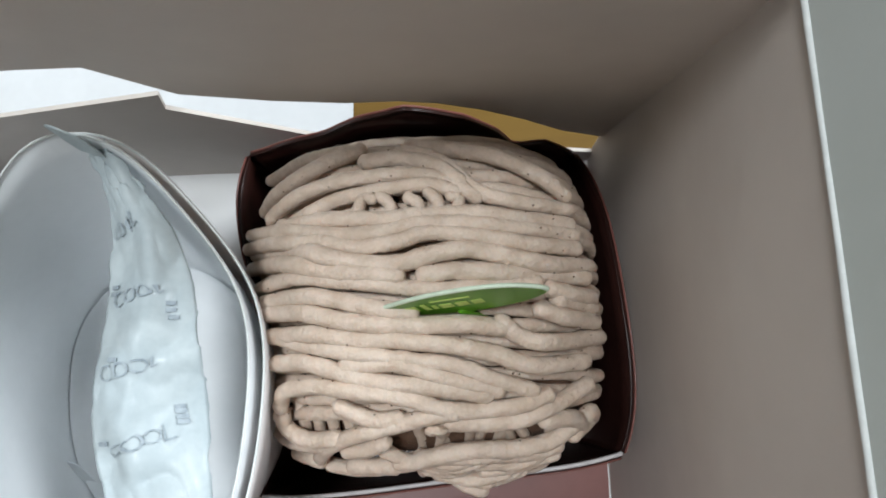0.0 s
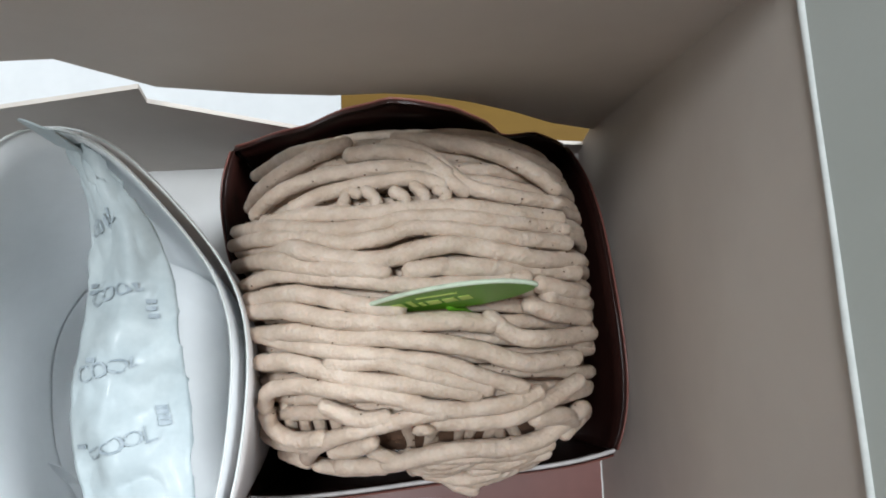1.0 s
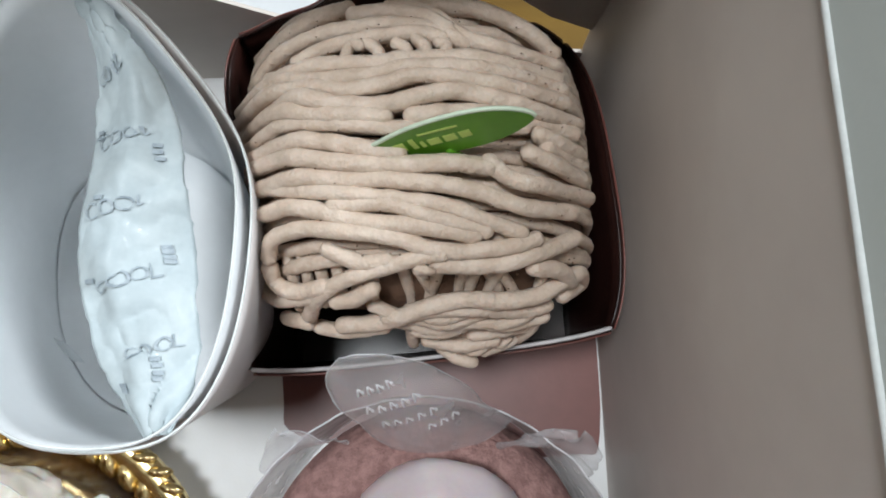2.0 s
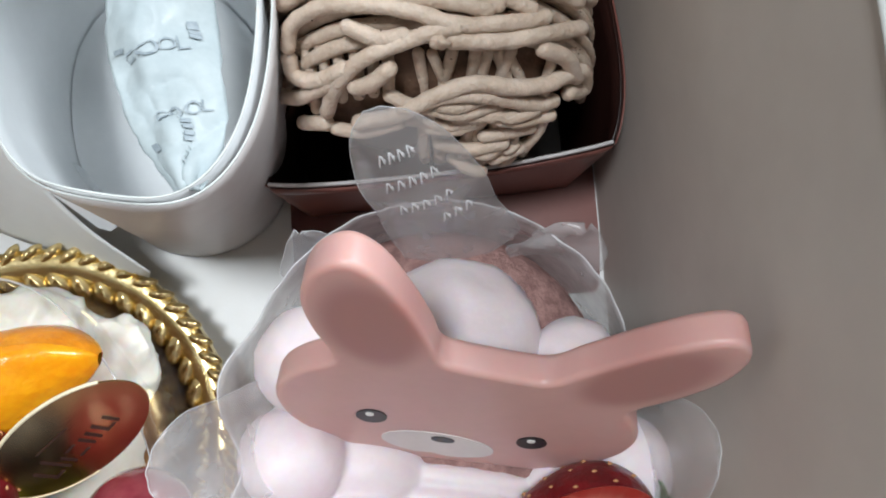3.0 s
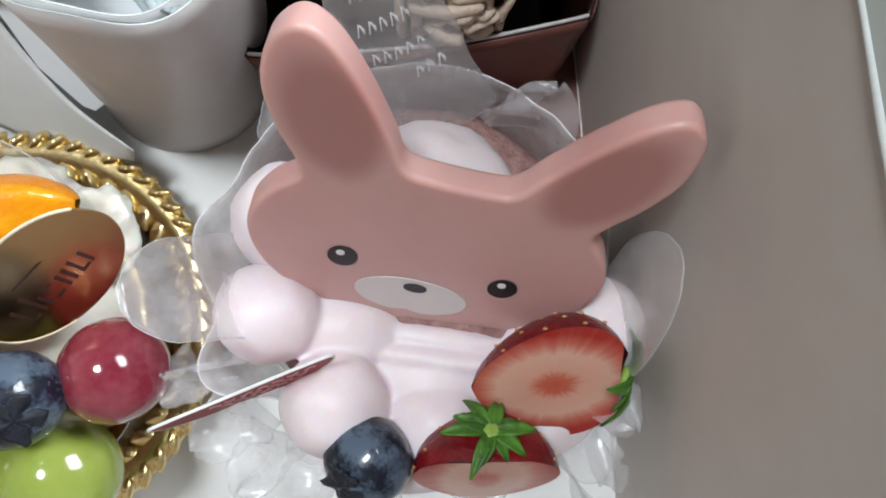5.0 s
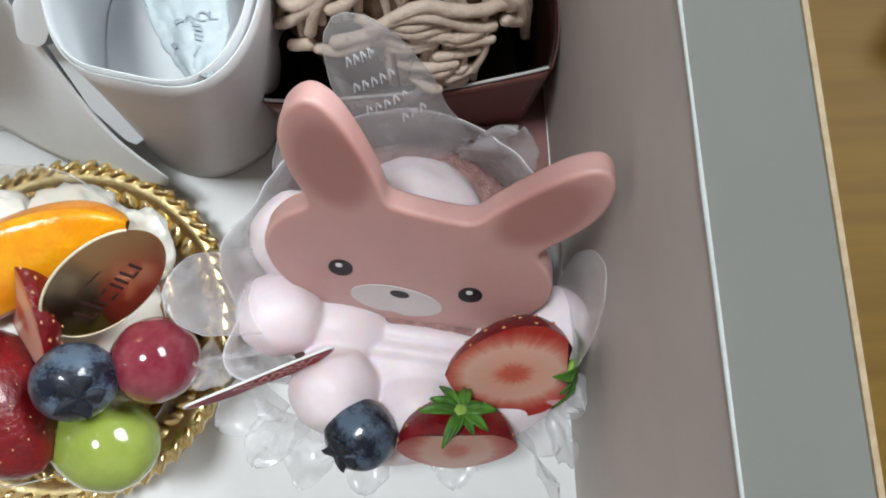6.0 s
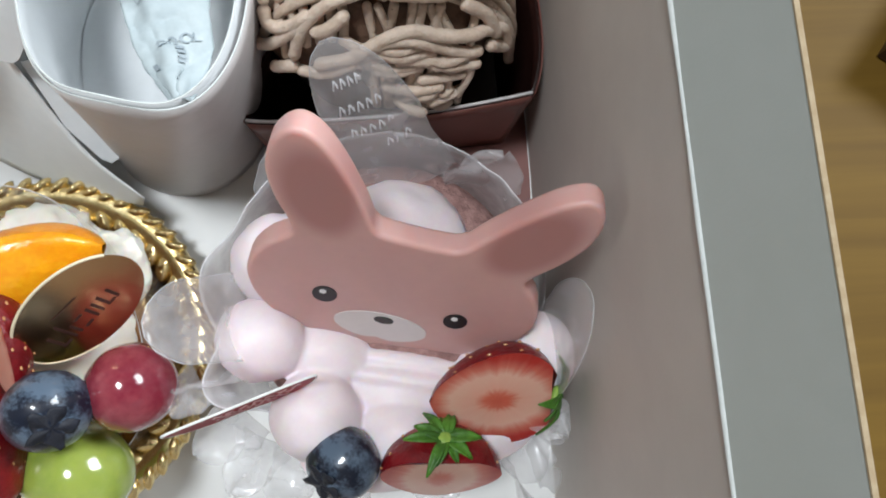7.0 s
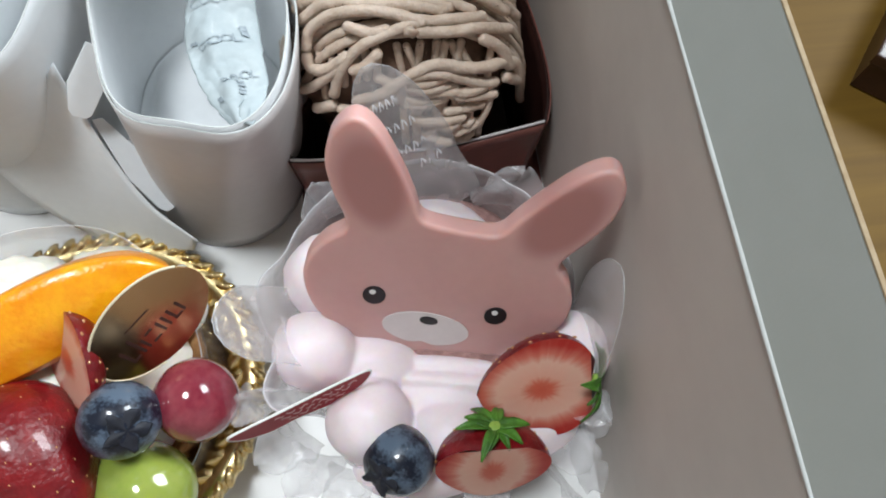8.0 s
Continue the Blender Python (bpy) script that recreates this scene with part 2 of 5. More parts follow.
M_ORANGE = mat("peach_flesh", (0.86, 0.38, 0.01), (0.80, 0.27, 0.005), scale=130, rough=0.26, coat=0.4, bump=0.6, bump_scale=480,
               sss=0.35, sss_radius=(0.006, 0.003, 0.001))
M_ORANGE_CUT = mat("peach_cut_flesh", (0.80, 0.30, 0.012), (0.66, 0.21, 0.008), scale=160, rough=0.3, coat=0.5, bump=0.8, bump_scale=420,
                   sss=0.35, sss_radius=(0.006, 0.003, 0.001))
M_CLEAR = clear_film("clear_cake_film", haze=0.24, rough=0.22)
M_WRAP = clear_film("milky_cake_film", haze=0.36, rough=0.25)
M_CLEAR2 = clear_film("clear_tart_film", haze=0.05, rough=0.05)
M_FILM_EDGE = clear_film("film_cut_edge", haze=0.5, rough=0.2)
M_BADGE = mat("amber_mirror_plastic", (0.66, 0.43, 0.23), (0.60, 0.38, 0.19), scale=60, rough=0.24, metal=1.0)
M_BADGE_INK = mat("dark_brown_ink", (0.05, 0.02, 0.015), rough=0.5)
M_BADGE_EDGE = mat("badge_edge", (0.80, 0.70, 0.50), rough=0.4)
M_RED = mat("red_plastic", (0.36, 0.010, 0.022), (0.30, 0.007, 0.016), scale=100, rough=0.5, spec=0.2)
M_PINKINK = mat("pale_pink_ink", (0.75, 0.45, 0.45), rough=0.5)
M_WHITEINK = mat("white_print", (0.85, 0.85, 0.87), rough=0.5)

# ---------- building helpers (coordinates in millimetres) ----------
rng = random.Random(7)


def thing(name, label, category, at=(0, 0, 0), group="", kind=""):
    e = new(name)
    e.empty_display_size = 0.01
    e.location = Vector(at) * 0.001
    return tagged(e, label, category, group, kind)


def placed(ob):
    """The world matrix of a thing or part."""
    up = placed(ob.parent) if ob.parent else Matrix.Identity(4)
    return up @ ob.matrix_parent_inverse @ ob.matrix_basis


def part(name, bm, material, parent=None, label="", smooth=True, m=None, extra=()):
    """One mesh object. bm in millimetres, in the frame m (millimetres) or the world."""
    me = bpy.data.meshes.new(name)
    bmesh.ops.recalc_face_normals(bm, faces=bm.faces)
    bm.to_mesh(me)
    bm.free()
    me.transform(Matrix.Scale(0.001, 4))
    for mt in (material, *extra):
        me.materials.append(mt)
    if smooth:
        for p in me.polygons:
            p.use_smooth = True
    ob = new(name, me)
    if material in (M_CLEAR, M_CLEAR2, M_WRAP, M_FILM_EDGE):
        ob.visible_shadow = False
    if m is not None:
        m = m.copy()
        m.translation = m.translation * 0.001
        ob.matrix_basis = m
    if parent is not None:
        ob.parent = parent
        ob.matrix_parent_inverse = placed(parent).inverted()
    if label:
        tagged(ob, label)
    return ob


def axes(origin, u, v):
    """A frame (mm) whose x is u, y is near v, z is their normal."""
    u = Vector(u).normalized()
    w = u.cross(Vector(v)).normalized()
    v = w.cross(u)
    m = Matrix((u, v, w)).transposed().to_4x4()
    m.translation = Vector(origin)
    return m


def spline(pts, n):
    """n points on a Catmull-Rom curve through pts."""
    pts = [Vector(p) for p in pts]
    full = [2 * pts[0] - pts[1], *pts, 2 * pts[-1] - pts[-2]]
    out = []
    for i in range(n):
        s = i / (n - 1) * (len(pts) - 1)
        k = min(int(s), len(pts) - 2)
        f = s - k
        a, b, c, d = full[k:k + 4]
        out.append(0.5 * (2 * b + (c - a) * f + (2 * a - 5 * b + 4 * c - d) * f ** 2 + (3 * b - a - 3 * c + d) * f ** 3))
    return out


def closed_spline(pts, n):
    pts = [Vector(p) for p in pts]
    out, k = [], len(pts)
    for i in range(n):
        s = i / n * k
        j = int(s)
        f = s - j
        a, b, c, d = (pts[(j + q) % k] for q in (-1, 0, 1, 2))
        out.append(0.5 * (2 * b + (c - a) * f + (2 * a - 5 * b + 4 * c - d) * f ** 2 + (3 * b - a - 3 * c + d) * f ** 3))
    return out


def loft(bm, rings, closed=True, cap_a=False, cap_b=False):
    rows = [[bm.verts.new(p) for p in ring] for ring in rings]
    n = len(rows[0])
    for a, b in zip(rows, rows[1:]):
        for i in range(n if closed else n - 1):
            bm.faces.new((a[i], a[(i + 1) % n], b[(i + 1) % n], b[i]))
    if cap_a:
        bm.faces.new(rows[0])
    if cap_b:
        bm.faces.new(rows[-1])
    return rows


def tube(bm, pts, radius, sides=10, rough=0.0, seed=0.0):
    """A round strand along pts with rounded ends and a slightly uneven skin."""
    rings, up = [], Vector((0, 0, 1))
    n = len(pts)
    for i, p in enumerate(pts):
        t = (pts[min(i + 1, n - 1)] - pts[max(i - 1, 0)]).normalized()
        s = t.cross(up)
        s = s.normalized() if s.length > 1e-4 else Vector((1, 0, 0))
        w = s.cross(t)
        r = radius
        ring = []
        for k in range(sides):
            a = 2 * math.pi * k / sides
            d = math.cos(a) * s + math.sin(a) * w
            q = p + d * r
            ring.append(q + d * rough * noise.noise(q * 0.55 + Vector((seed, 0, 0))))
        rings.append((p, t, ring))
    out = []
    p, t, ring = rings[0]
    out += [[p + (q - p) * f - t * radius * g for q in ring] for f, g in ((0.35, 0.75), (0.78, 0.45))]
    out += [r[2] for r in rings]
    p, t, ring = rings[-1]
    out += [[p + (q - p) * f + t * radius * g for q in ring] for f, g in ((0.78, 0.45), (0.35, 0.75))]
    loft(bm, out, True, True, True)


def ball(bm, centre, radii, turn=None, seg=28, rings=18, lump=0.0, lump_scale=0.1, seed=0.0, half=False):
    """An ellipsoid, a little lumpy; half keeps what lies below its own z = 0."""
    c, turn = Vector(centre), turn or Matrix.Identity(3)
    lo, hi = (0.5, 1.0) if half else (0.0, 1.0)
    rows = []
    for j in range(rings + 1):
        th = math.pi * (lo + (hi - lo) * j / rings)
        th = min(max(th, 0.012), math.pi - 0.012)
        row = []
        for i in range(seg):
            ph = 2 * math.pi * i / seg
            d = Vector((math.sin(th) * math.cos(ph), math.sin(th) * math.sin(ph), math.cos(th)))
            k = 1 + lump * noise.noise(d * 25 * lump_scale + Vector((seed, seed, 0)))
            row.append(c + turn @ Vector((d.x * radii[0] * k, d.y * radii[1] * k, d.z * radii[2] * k)))
        rows.append(row)
    loft(bm, rows, True, not half, True)


def plate(bm, outline, z0, z1, bevel=0.0, segs=3):
    """A flat slab between z0 and z1 from a 2-D outline, its edges rounded."""
    vs = [bm.verts.new((p[0], p[1], z1)) for p in outline]
    f = bm.faces.new(vs)
    if f.calc_center_median and f.normal.z < 0:
        f.normal_flip()
    ret = bmesh.ops.extrude_face_region(bm, geom=[f])
    low = [g for g in ret["geom"] if isinstance(g, bmesh.types.BMVert)]
    for v in low:
        v.co.z = z0
    if bevel:
        bm.edges.ensure_lookup_table()
        edges = [e for e in bm.edges if abs(e.verts[0].co.z - e.verts[1].co.z) < 1e-6]
        bmesh.ops.bevel(bm, geom=edges, offset=bevel, segments=segs, profile=0.6, affect="EDGES", clamp_overlap=True)


def quad_slab(bm, corners, thick, direction):
    """A panel through corner points (in one plane or nearly), given a thickness along direction."""
    d = Vector(direction).normalized() * thick
    a = [bm.verts.new(Vector(c)) for c in corners]
    b = [bm.verts.new(Vector(c) + d) for c in corners]
    bm.faces.new(a)
    bm.faces.new(list(reversed(b)))
    n = len(corners)
    for i in range(n):
        bm.faces.new((a[i], a[(i + 1) % n], b[(i + 1) % n], b[i]))


def sheet(bm, f, nu, nv, thick=0.3, closed=False):
    """A thin sheet from f(u, v) with thickness along its normals."""
    P = [[Vector(f(i / (nu if closed else nu - 1), j / (nv - 1))) for i in range(nu)] for j in range(nv)]
    N = []
    for j in range(nv):
        row = []
        for i in range(nu):
            i0, i1 = ((i - 1) % nu, (i + 1) % nu) if closed else (max(i - 1, 0), min(i + 1, nu - 1))
            du = P[j][i1] - P[j][i0]
            dv = P[min(j + 1, nv - 1)][i] - P[max(j - 1, 0)][i]
            row.append(du.cross(dv).normalized())
        N.append(row)
    A = [[bm.verts.new(P[j][i]) for i in range(nu)] for j in range(nv)]
    B = [[bm.verts.new(P[j][i] + N[j][i] * thick) for i in range(nu)] for j in range(nv)]
    span = range(nu if closed else nu - 1)
    for j in range(nv - 1):
        for i in span:
            k = (i + 1) % nu
            bm.faces.new((A[j][i], A[j][k], A[j + 1][k], A[j + 1][i]))
            bm.faces.new((B[j][i], B[j + 1][i], B[j + 1][k], B[j][k]))
    for i in span:
        k = (i + 1) % nu
        bm.faces.new((A[0][i], B[0][i], B[0][k], A[0][k]))
        bm.faces.new((A[-1][i], A[-1][k], B[-1][k], B[-1][i]))
    if not closed:
        for j in range(nv - 1):
            bm.faces.new((A[j][0], A[j + 1][0], B[j + 1][0], B[j][0]))
            bm.faces.new((A[j][-1], B[j][-1], B[j + 1][-1], A[j + 1][-1]))


def smoothstep(a, b, x):
    t = min(1.0, max(0.0, (x - a) / (b - a)))
    return t * t * (3 - 2 * t)


def bump_at(a, centre, width):
    """1 at the angle centre, falling to 0 at width away (degrees)."""
    d = abs((a - centre + 180) % 360 - 180)
    return 0.0 if d >= width else 0.5 + 0.5 * math.cos(math.pi * d / width)


# ---------- the room and the table ----------
def box_mesh(x0, x1, y0, y1, z0, z1, bevel=0.0):
    bm = bmesh.new()
    plate(bm, [(x0, y0), (x1, y0), (x1, y1), (x0, y1)], z0, z1, bevel)
    return bm


def room():
    for name, dims in (("wall_west", (-1200, -1130, -930, 1100, -720, 1700)), ("wall_north", (-1200, 1200, 1100, 1170, -720, 1700)),
                       ("wall_south", (-1200, 1200, -1000, -930, -720, 1700)), ("ceiling", (-1200, 1200, -1000, 1170, 1700, 1750)),
                       ("floor", (-1200, 1200, -1000, 1170, -770, -720))):
        tagged(part(name, box_mesh(*dims), M_WOOD if name == "floor" else M_WALL, smooth=False), "plain room surface round the table", "room", kind="structure")
    # east wall with a high opening, added to house the side lamp
    bm = bmesh.new()
    for y0, y1, z0, z1 in ((-930, 240, -720, 1700), (920, 1100, -720, 1700), (240, 920, -720, 980), (240, 920, 1620, 1700)):
        plate(bm, [(1130, y0), (1200, y0), (1200, y1), (1130, y1)], z0, z1)
    tagged(part("wall_east", bm, M_WALL, smooth=False), "plain unseen wall with an opening added for the side lamp", "room", kind="structure")


room()

table = thing("table", "yellow-brown varnished wooden table under the cake box", "table", (0, 0, -720))
part("tabletop", box_mesh(-480, 480, -360, 420, -28, 0, 3), M_WOOD, table, smooth=False)
for sx in (-430, 430):
    for sy in (-310, 370):
        part("leg", box_mesh(sx - 30, sx + 30, sy - 30, sy + 30, -720, -28, 3), M_WOOD, table, smooth=False)

coaster = thing("dark_box", "dark brown lacquered flat box lying on the table", "box", (190, 10, 0))
M_C = axes((157, 5, 0), (0.62, 0.78, 0), (-0.78, 0.62, 0))
bm = bmesh.new()
plate(bm, [(0, -60), (90, -60), (90, 0), (0, 0)], 0.2, 14, 1.2)
part("body", bm, M_DARK, coaster, smooth=False, m=M_C)
bm = bmesh.new()
plate(bm, [(-0.8, -60.8), (90.8, -60.8), (90.8, 0.8), (-0.8, 0.8)], 14.1, 19, 1.0)
part("lid", bm, M_DARK, coaster, smooth=False, m=M_C)

napkin = thing("paper_sheet", "plain white paper sheet lying on the table behind the box", "paper", (-150, 130, 0))
bm = bmesh.new()
quad_slab(bm, [(-330, 60, 0.3), (-20, 60, 0.3), (-14, 330, 0.3), (-330, 330, 0.3)], 0.4, (0, 0, 1))
part("sheet", bm, M_PAPER, napkin)

# ---------- the cake box ----------
X0, X1, Y0, Y1 = -165.0, 42.6, -152.0, 53.5
RIM, FLAP_X, FLAP_Z = 119.3, 49.2, 137.0
cake_box = thing("cake_box", "open white cardboard cake box with raised side flap", "box", (-60, -50, 0.2))
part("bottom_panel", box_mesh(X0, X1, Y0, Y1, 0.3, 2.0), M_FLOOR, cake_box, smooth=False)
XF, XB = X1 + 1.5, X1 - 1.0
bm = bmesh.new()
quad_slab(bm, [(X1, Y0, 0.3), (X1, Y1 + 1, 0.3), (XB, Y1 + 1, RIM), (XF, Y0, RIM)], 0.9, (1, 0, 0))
part("side_panel", bm, M_CARD_SHADED, cake_box, "tall side panel leaning a little", smooth=False)
part("side_panel", box_mesh(X0 - 0.9, X0, Y0, Y1 + 1, 0.3, RIM), M_CARD_SHADED, cake_box, smooth=False)
part("front_panel", box_mesh(X0, X1, Y0 - 0.9, Y0, 0.3, RIM), M_CARD_SHADED, cake_box, smooth=False)
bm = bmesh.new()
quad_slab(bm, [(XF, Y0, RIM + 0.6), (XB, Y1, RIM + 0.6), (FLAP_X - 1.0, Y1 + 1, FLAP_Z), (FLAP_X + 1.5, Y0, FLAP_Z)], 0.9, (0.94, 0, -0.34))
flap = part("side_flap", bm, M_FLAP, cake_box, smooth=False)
bm = bmesh.new()
quad_slab(bm, [(FLAP_X + 1.4, Y0, FLAP_Z + 0.05), (FLAP_X - 1.1, Y1 + 1, FLAP_Z + 0.05), (FLAP_X - 0.3, Y1 + 1, FLAP_Z - 0.2), (FLAP_X + 2.2, Y0, FLAP_Z - 0.2)], 0.25, (0.3, 0, 1))
part("cut_edge", bm, M_EDGE, flap, "cream bare cardboard edge", smooth=False)
bm = bmesh.new()
tube(bm, [Vector((XF + (XB - XF) * i / 20 - 0.05, Y0 + (Y1 - Y0) * i / 20, RIM + 0.3)) for i in range(21)], 0.42, 8, 0.15)
part("crease", bm, M_CREASE, flap, "pale worn fold line")
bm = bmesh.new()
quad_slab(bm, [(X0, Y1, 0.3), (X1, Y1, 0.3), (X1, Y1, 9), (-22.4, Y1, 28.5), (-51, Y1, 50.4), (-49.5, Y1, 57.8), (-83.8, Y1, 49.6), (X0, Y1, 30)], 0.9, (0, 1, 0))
part("back_panel", bm, M_CARD_SHADED, cake_box, "lower back panel with sloping top edge", smooth=False)


def lean(x, z):
    return (x, Y1 - 0.6 - 0.155 * (z - 25), z)


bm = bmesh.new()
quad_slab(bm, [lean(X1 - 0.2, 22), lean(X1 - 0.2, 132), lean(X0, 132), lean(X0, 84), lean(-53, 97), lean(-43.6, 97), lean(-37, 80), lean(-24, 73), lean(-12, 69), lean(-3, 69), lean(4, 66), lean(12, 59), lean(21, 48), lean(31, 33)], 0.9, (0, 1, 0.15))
part("back_flap", bm, M_CARD_SHADED, cake_box, "upper back flap folded inwards over a gap", smooth=False)


# ---------- chestnut cream cake in its dark tray ----------
def tray_side(a, b, base_a, base_b, top, nrm, bow):
    """One side of the tray: from the base edge up to a wavy top edge."""
    def f(u, v):
        lo = Vector(base_a).lerp(Vector(base_b), u)
        hi = Vector(a).lerp(Vector(b), u)
        hi.z = top(u)
        return lo.lerp(hi, v) + Vector(nrm) * (bow(u) * v)
    bm = bmesh.new()
    sheet(bm, f, 40, 8, 0.7)
    return bm, f


def flap_top(u):
    """Height of the torn back flap of the tray along its length."""
    knots = [(0, 29), (0.11, 38.5), (0.20, 36.5), (0.25, 45), (0.35, 55.5), (0.52, 61.5), (0.63, 57), (0.75, 50), (1.01, 39)]
    for (a, za), (c, zc) in zip(knots, knots[1:]):
        if u <= c:
            return za + (zc - za) * (u - a) / (c - a)
    return knots[-1][1]


tray = thing("montblanc_tray", "square dark brown card cake case with wavy edges", "cake case", (2, 13, 2))
TB = [(-31, -22.5, 2.3), (34.5, -18.5, 2.3), (33, 43, 2.3), (-34, 44, 2.3)]
TT = [(-33.4, -23.6, 41), (38.0, -18.0, 37), (34.0, 47.0, 29), (-37.0, 46.5, 39)]
BOWS = (lambda u: 1.6 * (1 - (2 * u - 1) ** 4), lambda u: 4.2 * (1 - (2 * u - 1) ** 4), lambda u: 0.6 * math.sin(math.pi * u),
        lambda u: 2.0 * math.sin(math.pi * min(1, 2.5 * u)) - 9.5 * bump_at(360 * u, 230, 120))
TOPS = [lambda u: 40.5 - 3 * u - 1.5 * math.sin(math.pi * u) + 1.3 * math.sin(9 * u) * u,
        lambda u: 37.5 - 8.5 * u ** 2 + 2.5 * math.sin(math.pi * u),
        lambda u: flap_top(u) + 0.4 * math.sin(31 * u),
        lambda u: 39 + 1.5 * u + 2.5 * math.sin(math.pi * u) + 1.3 * math.sin(16 * u)]
bm = bmesh.new()
quad_slab(bm, TB, 0.6, (0, 0, 1))
part("base", bm, M_TRAY, tray, smooth=False)
# added sheet: paints the red-brown shade on the white floor, not a real card
bm = bmesh.new()
plate(bm, closed_spline([(-36, -30), (-32, -40), (0, -46), (34, -47), (41.6, -42), (42, 0), (42, 40), (36, 47), (0, 48), (-30, 47), (-35, 40), (-36, 0)], 60), 2.05, 2.25)
part("floor_shade_sheet", bm, M_FLOOR_SHADE, tray, "added pink-brown sheet for the shade on the floor round the case", smooth=False)
for k in range(4):
    n = ((0, -1, 0), (1, 0, 0), (0, 1, 0), (-1, 0, 0))[k]
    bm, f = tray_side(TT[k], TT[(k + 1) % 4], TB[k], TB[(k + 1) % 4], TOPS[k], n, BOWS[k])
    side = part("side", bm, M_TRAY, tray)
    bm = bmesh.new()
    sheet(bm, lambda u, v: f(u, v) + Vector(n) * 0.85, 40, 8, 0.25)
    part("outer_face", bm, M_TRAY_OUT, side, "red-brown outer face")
    bm = bmesh.new()
    tube(bm, [f(i / 39, 1.0) + Vector((0, 0, 0.1)) for i in range(40)], 0.45 if k == 0 else 0.25, 6)
    part("rim_edge", bm, M_TRAY_EDGE if k == 0 else M_TRAY, side, "pale cut edge of the card" if k == 0 else "")


def mound(x, y):
    """The height of the cream mound over the tray."""
    q = min(0.99, (abs(x - 0.5) / 36) ** 3.2 + (abs(y - 9) / (41 if y > 9 else 30)) ** 3.2)
    return 20 + 55 * (1 - q) ** 0.45


BACK_STRANDS = [
    [(-32.7, 33.1, 42.0), (-27.1, 33.5, 56.0), (-20.1, 34.8, 64.4), (-13.9, 37.3, 65.5), (-10.1, 38.8, 64.8)],
    [(-27.1, 27.9, 60.2), (-21.7, 30.0, 66.4), (-15.2, 31.5, 69.7), (-8.3, 32.3, 70.8), (0.2, 32.3, 71.2), (5.8, 30.5, 72.1), (9.9, 27.4, 73.1)],
    [(-18.4, 26.5, 70.3), (-13.0, 28.4, 71.9), (-5.4, 29.6, 72.5), (2.1, 30.1, 72.4), (6.7, 28.7, 72.9)],
    [(-3.0, 37.5, 66.8), (2.1, 36.3, 68.1), (5.9, 33.0, 70.7), (10.4, 28.5, 72.7), (15.9, 26.9, 71.9), (26.4, 26.7, 63.6)],
    [(-31.7, 40.1, 42.0), (-21.4, 39.1, 57.8), (-12.6, 39.0, 63.9)],
    [(-1.4, 39.3, 64.8), (6.1, 37.9, 66.3), (13.8, 35.9, 67.3), (21.1, 32.5, 66.2), (25.8, 29.4, 63.1)],
    [(-9.0, 35.4, 68.5), (-3.7, 35.8, 68.5), (3.1, 34.1, 70.0), (7.2, 30.1, 72.2)],
]
BACK_LOOPS = [
    [(-9.8, 25.2, 73.6), (-9.1, 28.2, 72.8), (-7.2, 27.9, 73.1)],
    [(-6.1, 28.6, 72.9), (-4.4, 26.7, 73.6), (-4.4, 24.9, 74.2)],
    [(-1.5, 27.8, 73.2), (-0.0, 26.9, 73.6), (0.6, 24.7, 74.3)],
    [(1.9, 28.7, 72.9), (3.4, 26.8, 73.6), (2.9, 24.8, 74.2)],
    [(5.3, 28.1, 73.1), (6.8, 27.3, 73.4), (6.3, 25.0, 74.1)],
]
TOP_STRANDS = [
    [(-23.6, 25.1, 66.4), (-14.8, 24.7, 72.6), (-5.3, 24.1, 74.3), (0.1, 24.7, 74.3), (7.4, 24.8, 74.0), (14.8, 24.0, 73.1), (25.9, 23.9, 65.2)],
    [(-35.5, 28.4, 42.0), (-23.5, 24.2, 66.8), (-12.7, 22.0, 73.8), (-5.3, 22.0, 74.7), (0.1, 23.2, 74.6), (7.4, 23.1, 74.5), (14.6, 22.3, 73.5), (26.6, 22.1, 64.8)],
    [(-36.1, 25.6, 42.0), (-23.4, 22.2, 67.4), (-15.7, 21.2, 72.9), (-9.0, 19.5, 74.7), (-3.6, 20.3, 75.1), (1.9, 21.6, 74.8), (10.0, 20.6, 74.7), (18.3, 19.6, 72.4), (26.9, 19.7, 64.6)],
    [(-34.6, 24.4, 42.0), (-18.7, 19.6, 71.7), (-10.9, 17.4, 74.6), (-3.6, 16.8, 75.3), (1.8, 17.9, 75.2), (7.2, 18.7, 75.1), (14.4, 17.4, 74.1), (20.0, 16.4, 71.7), (29.4, 17.1, 60.6)],
    [(-35.2, 21.4, 42.0), (-22.0, 18.2, 69.3), (-14.6, 16.1, 73.7), (-9.0, 15.4, 75.1), (-3.2, 14.6, 75.4)],
    [(0.6, 14.8, 75.4), (7.0, 15.3, 75.2), (14.2, 14.7, 74.3), (28.4, 14.8, 62.6)],
]
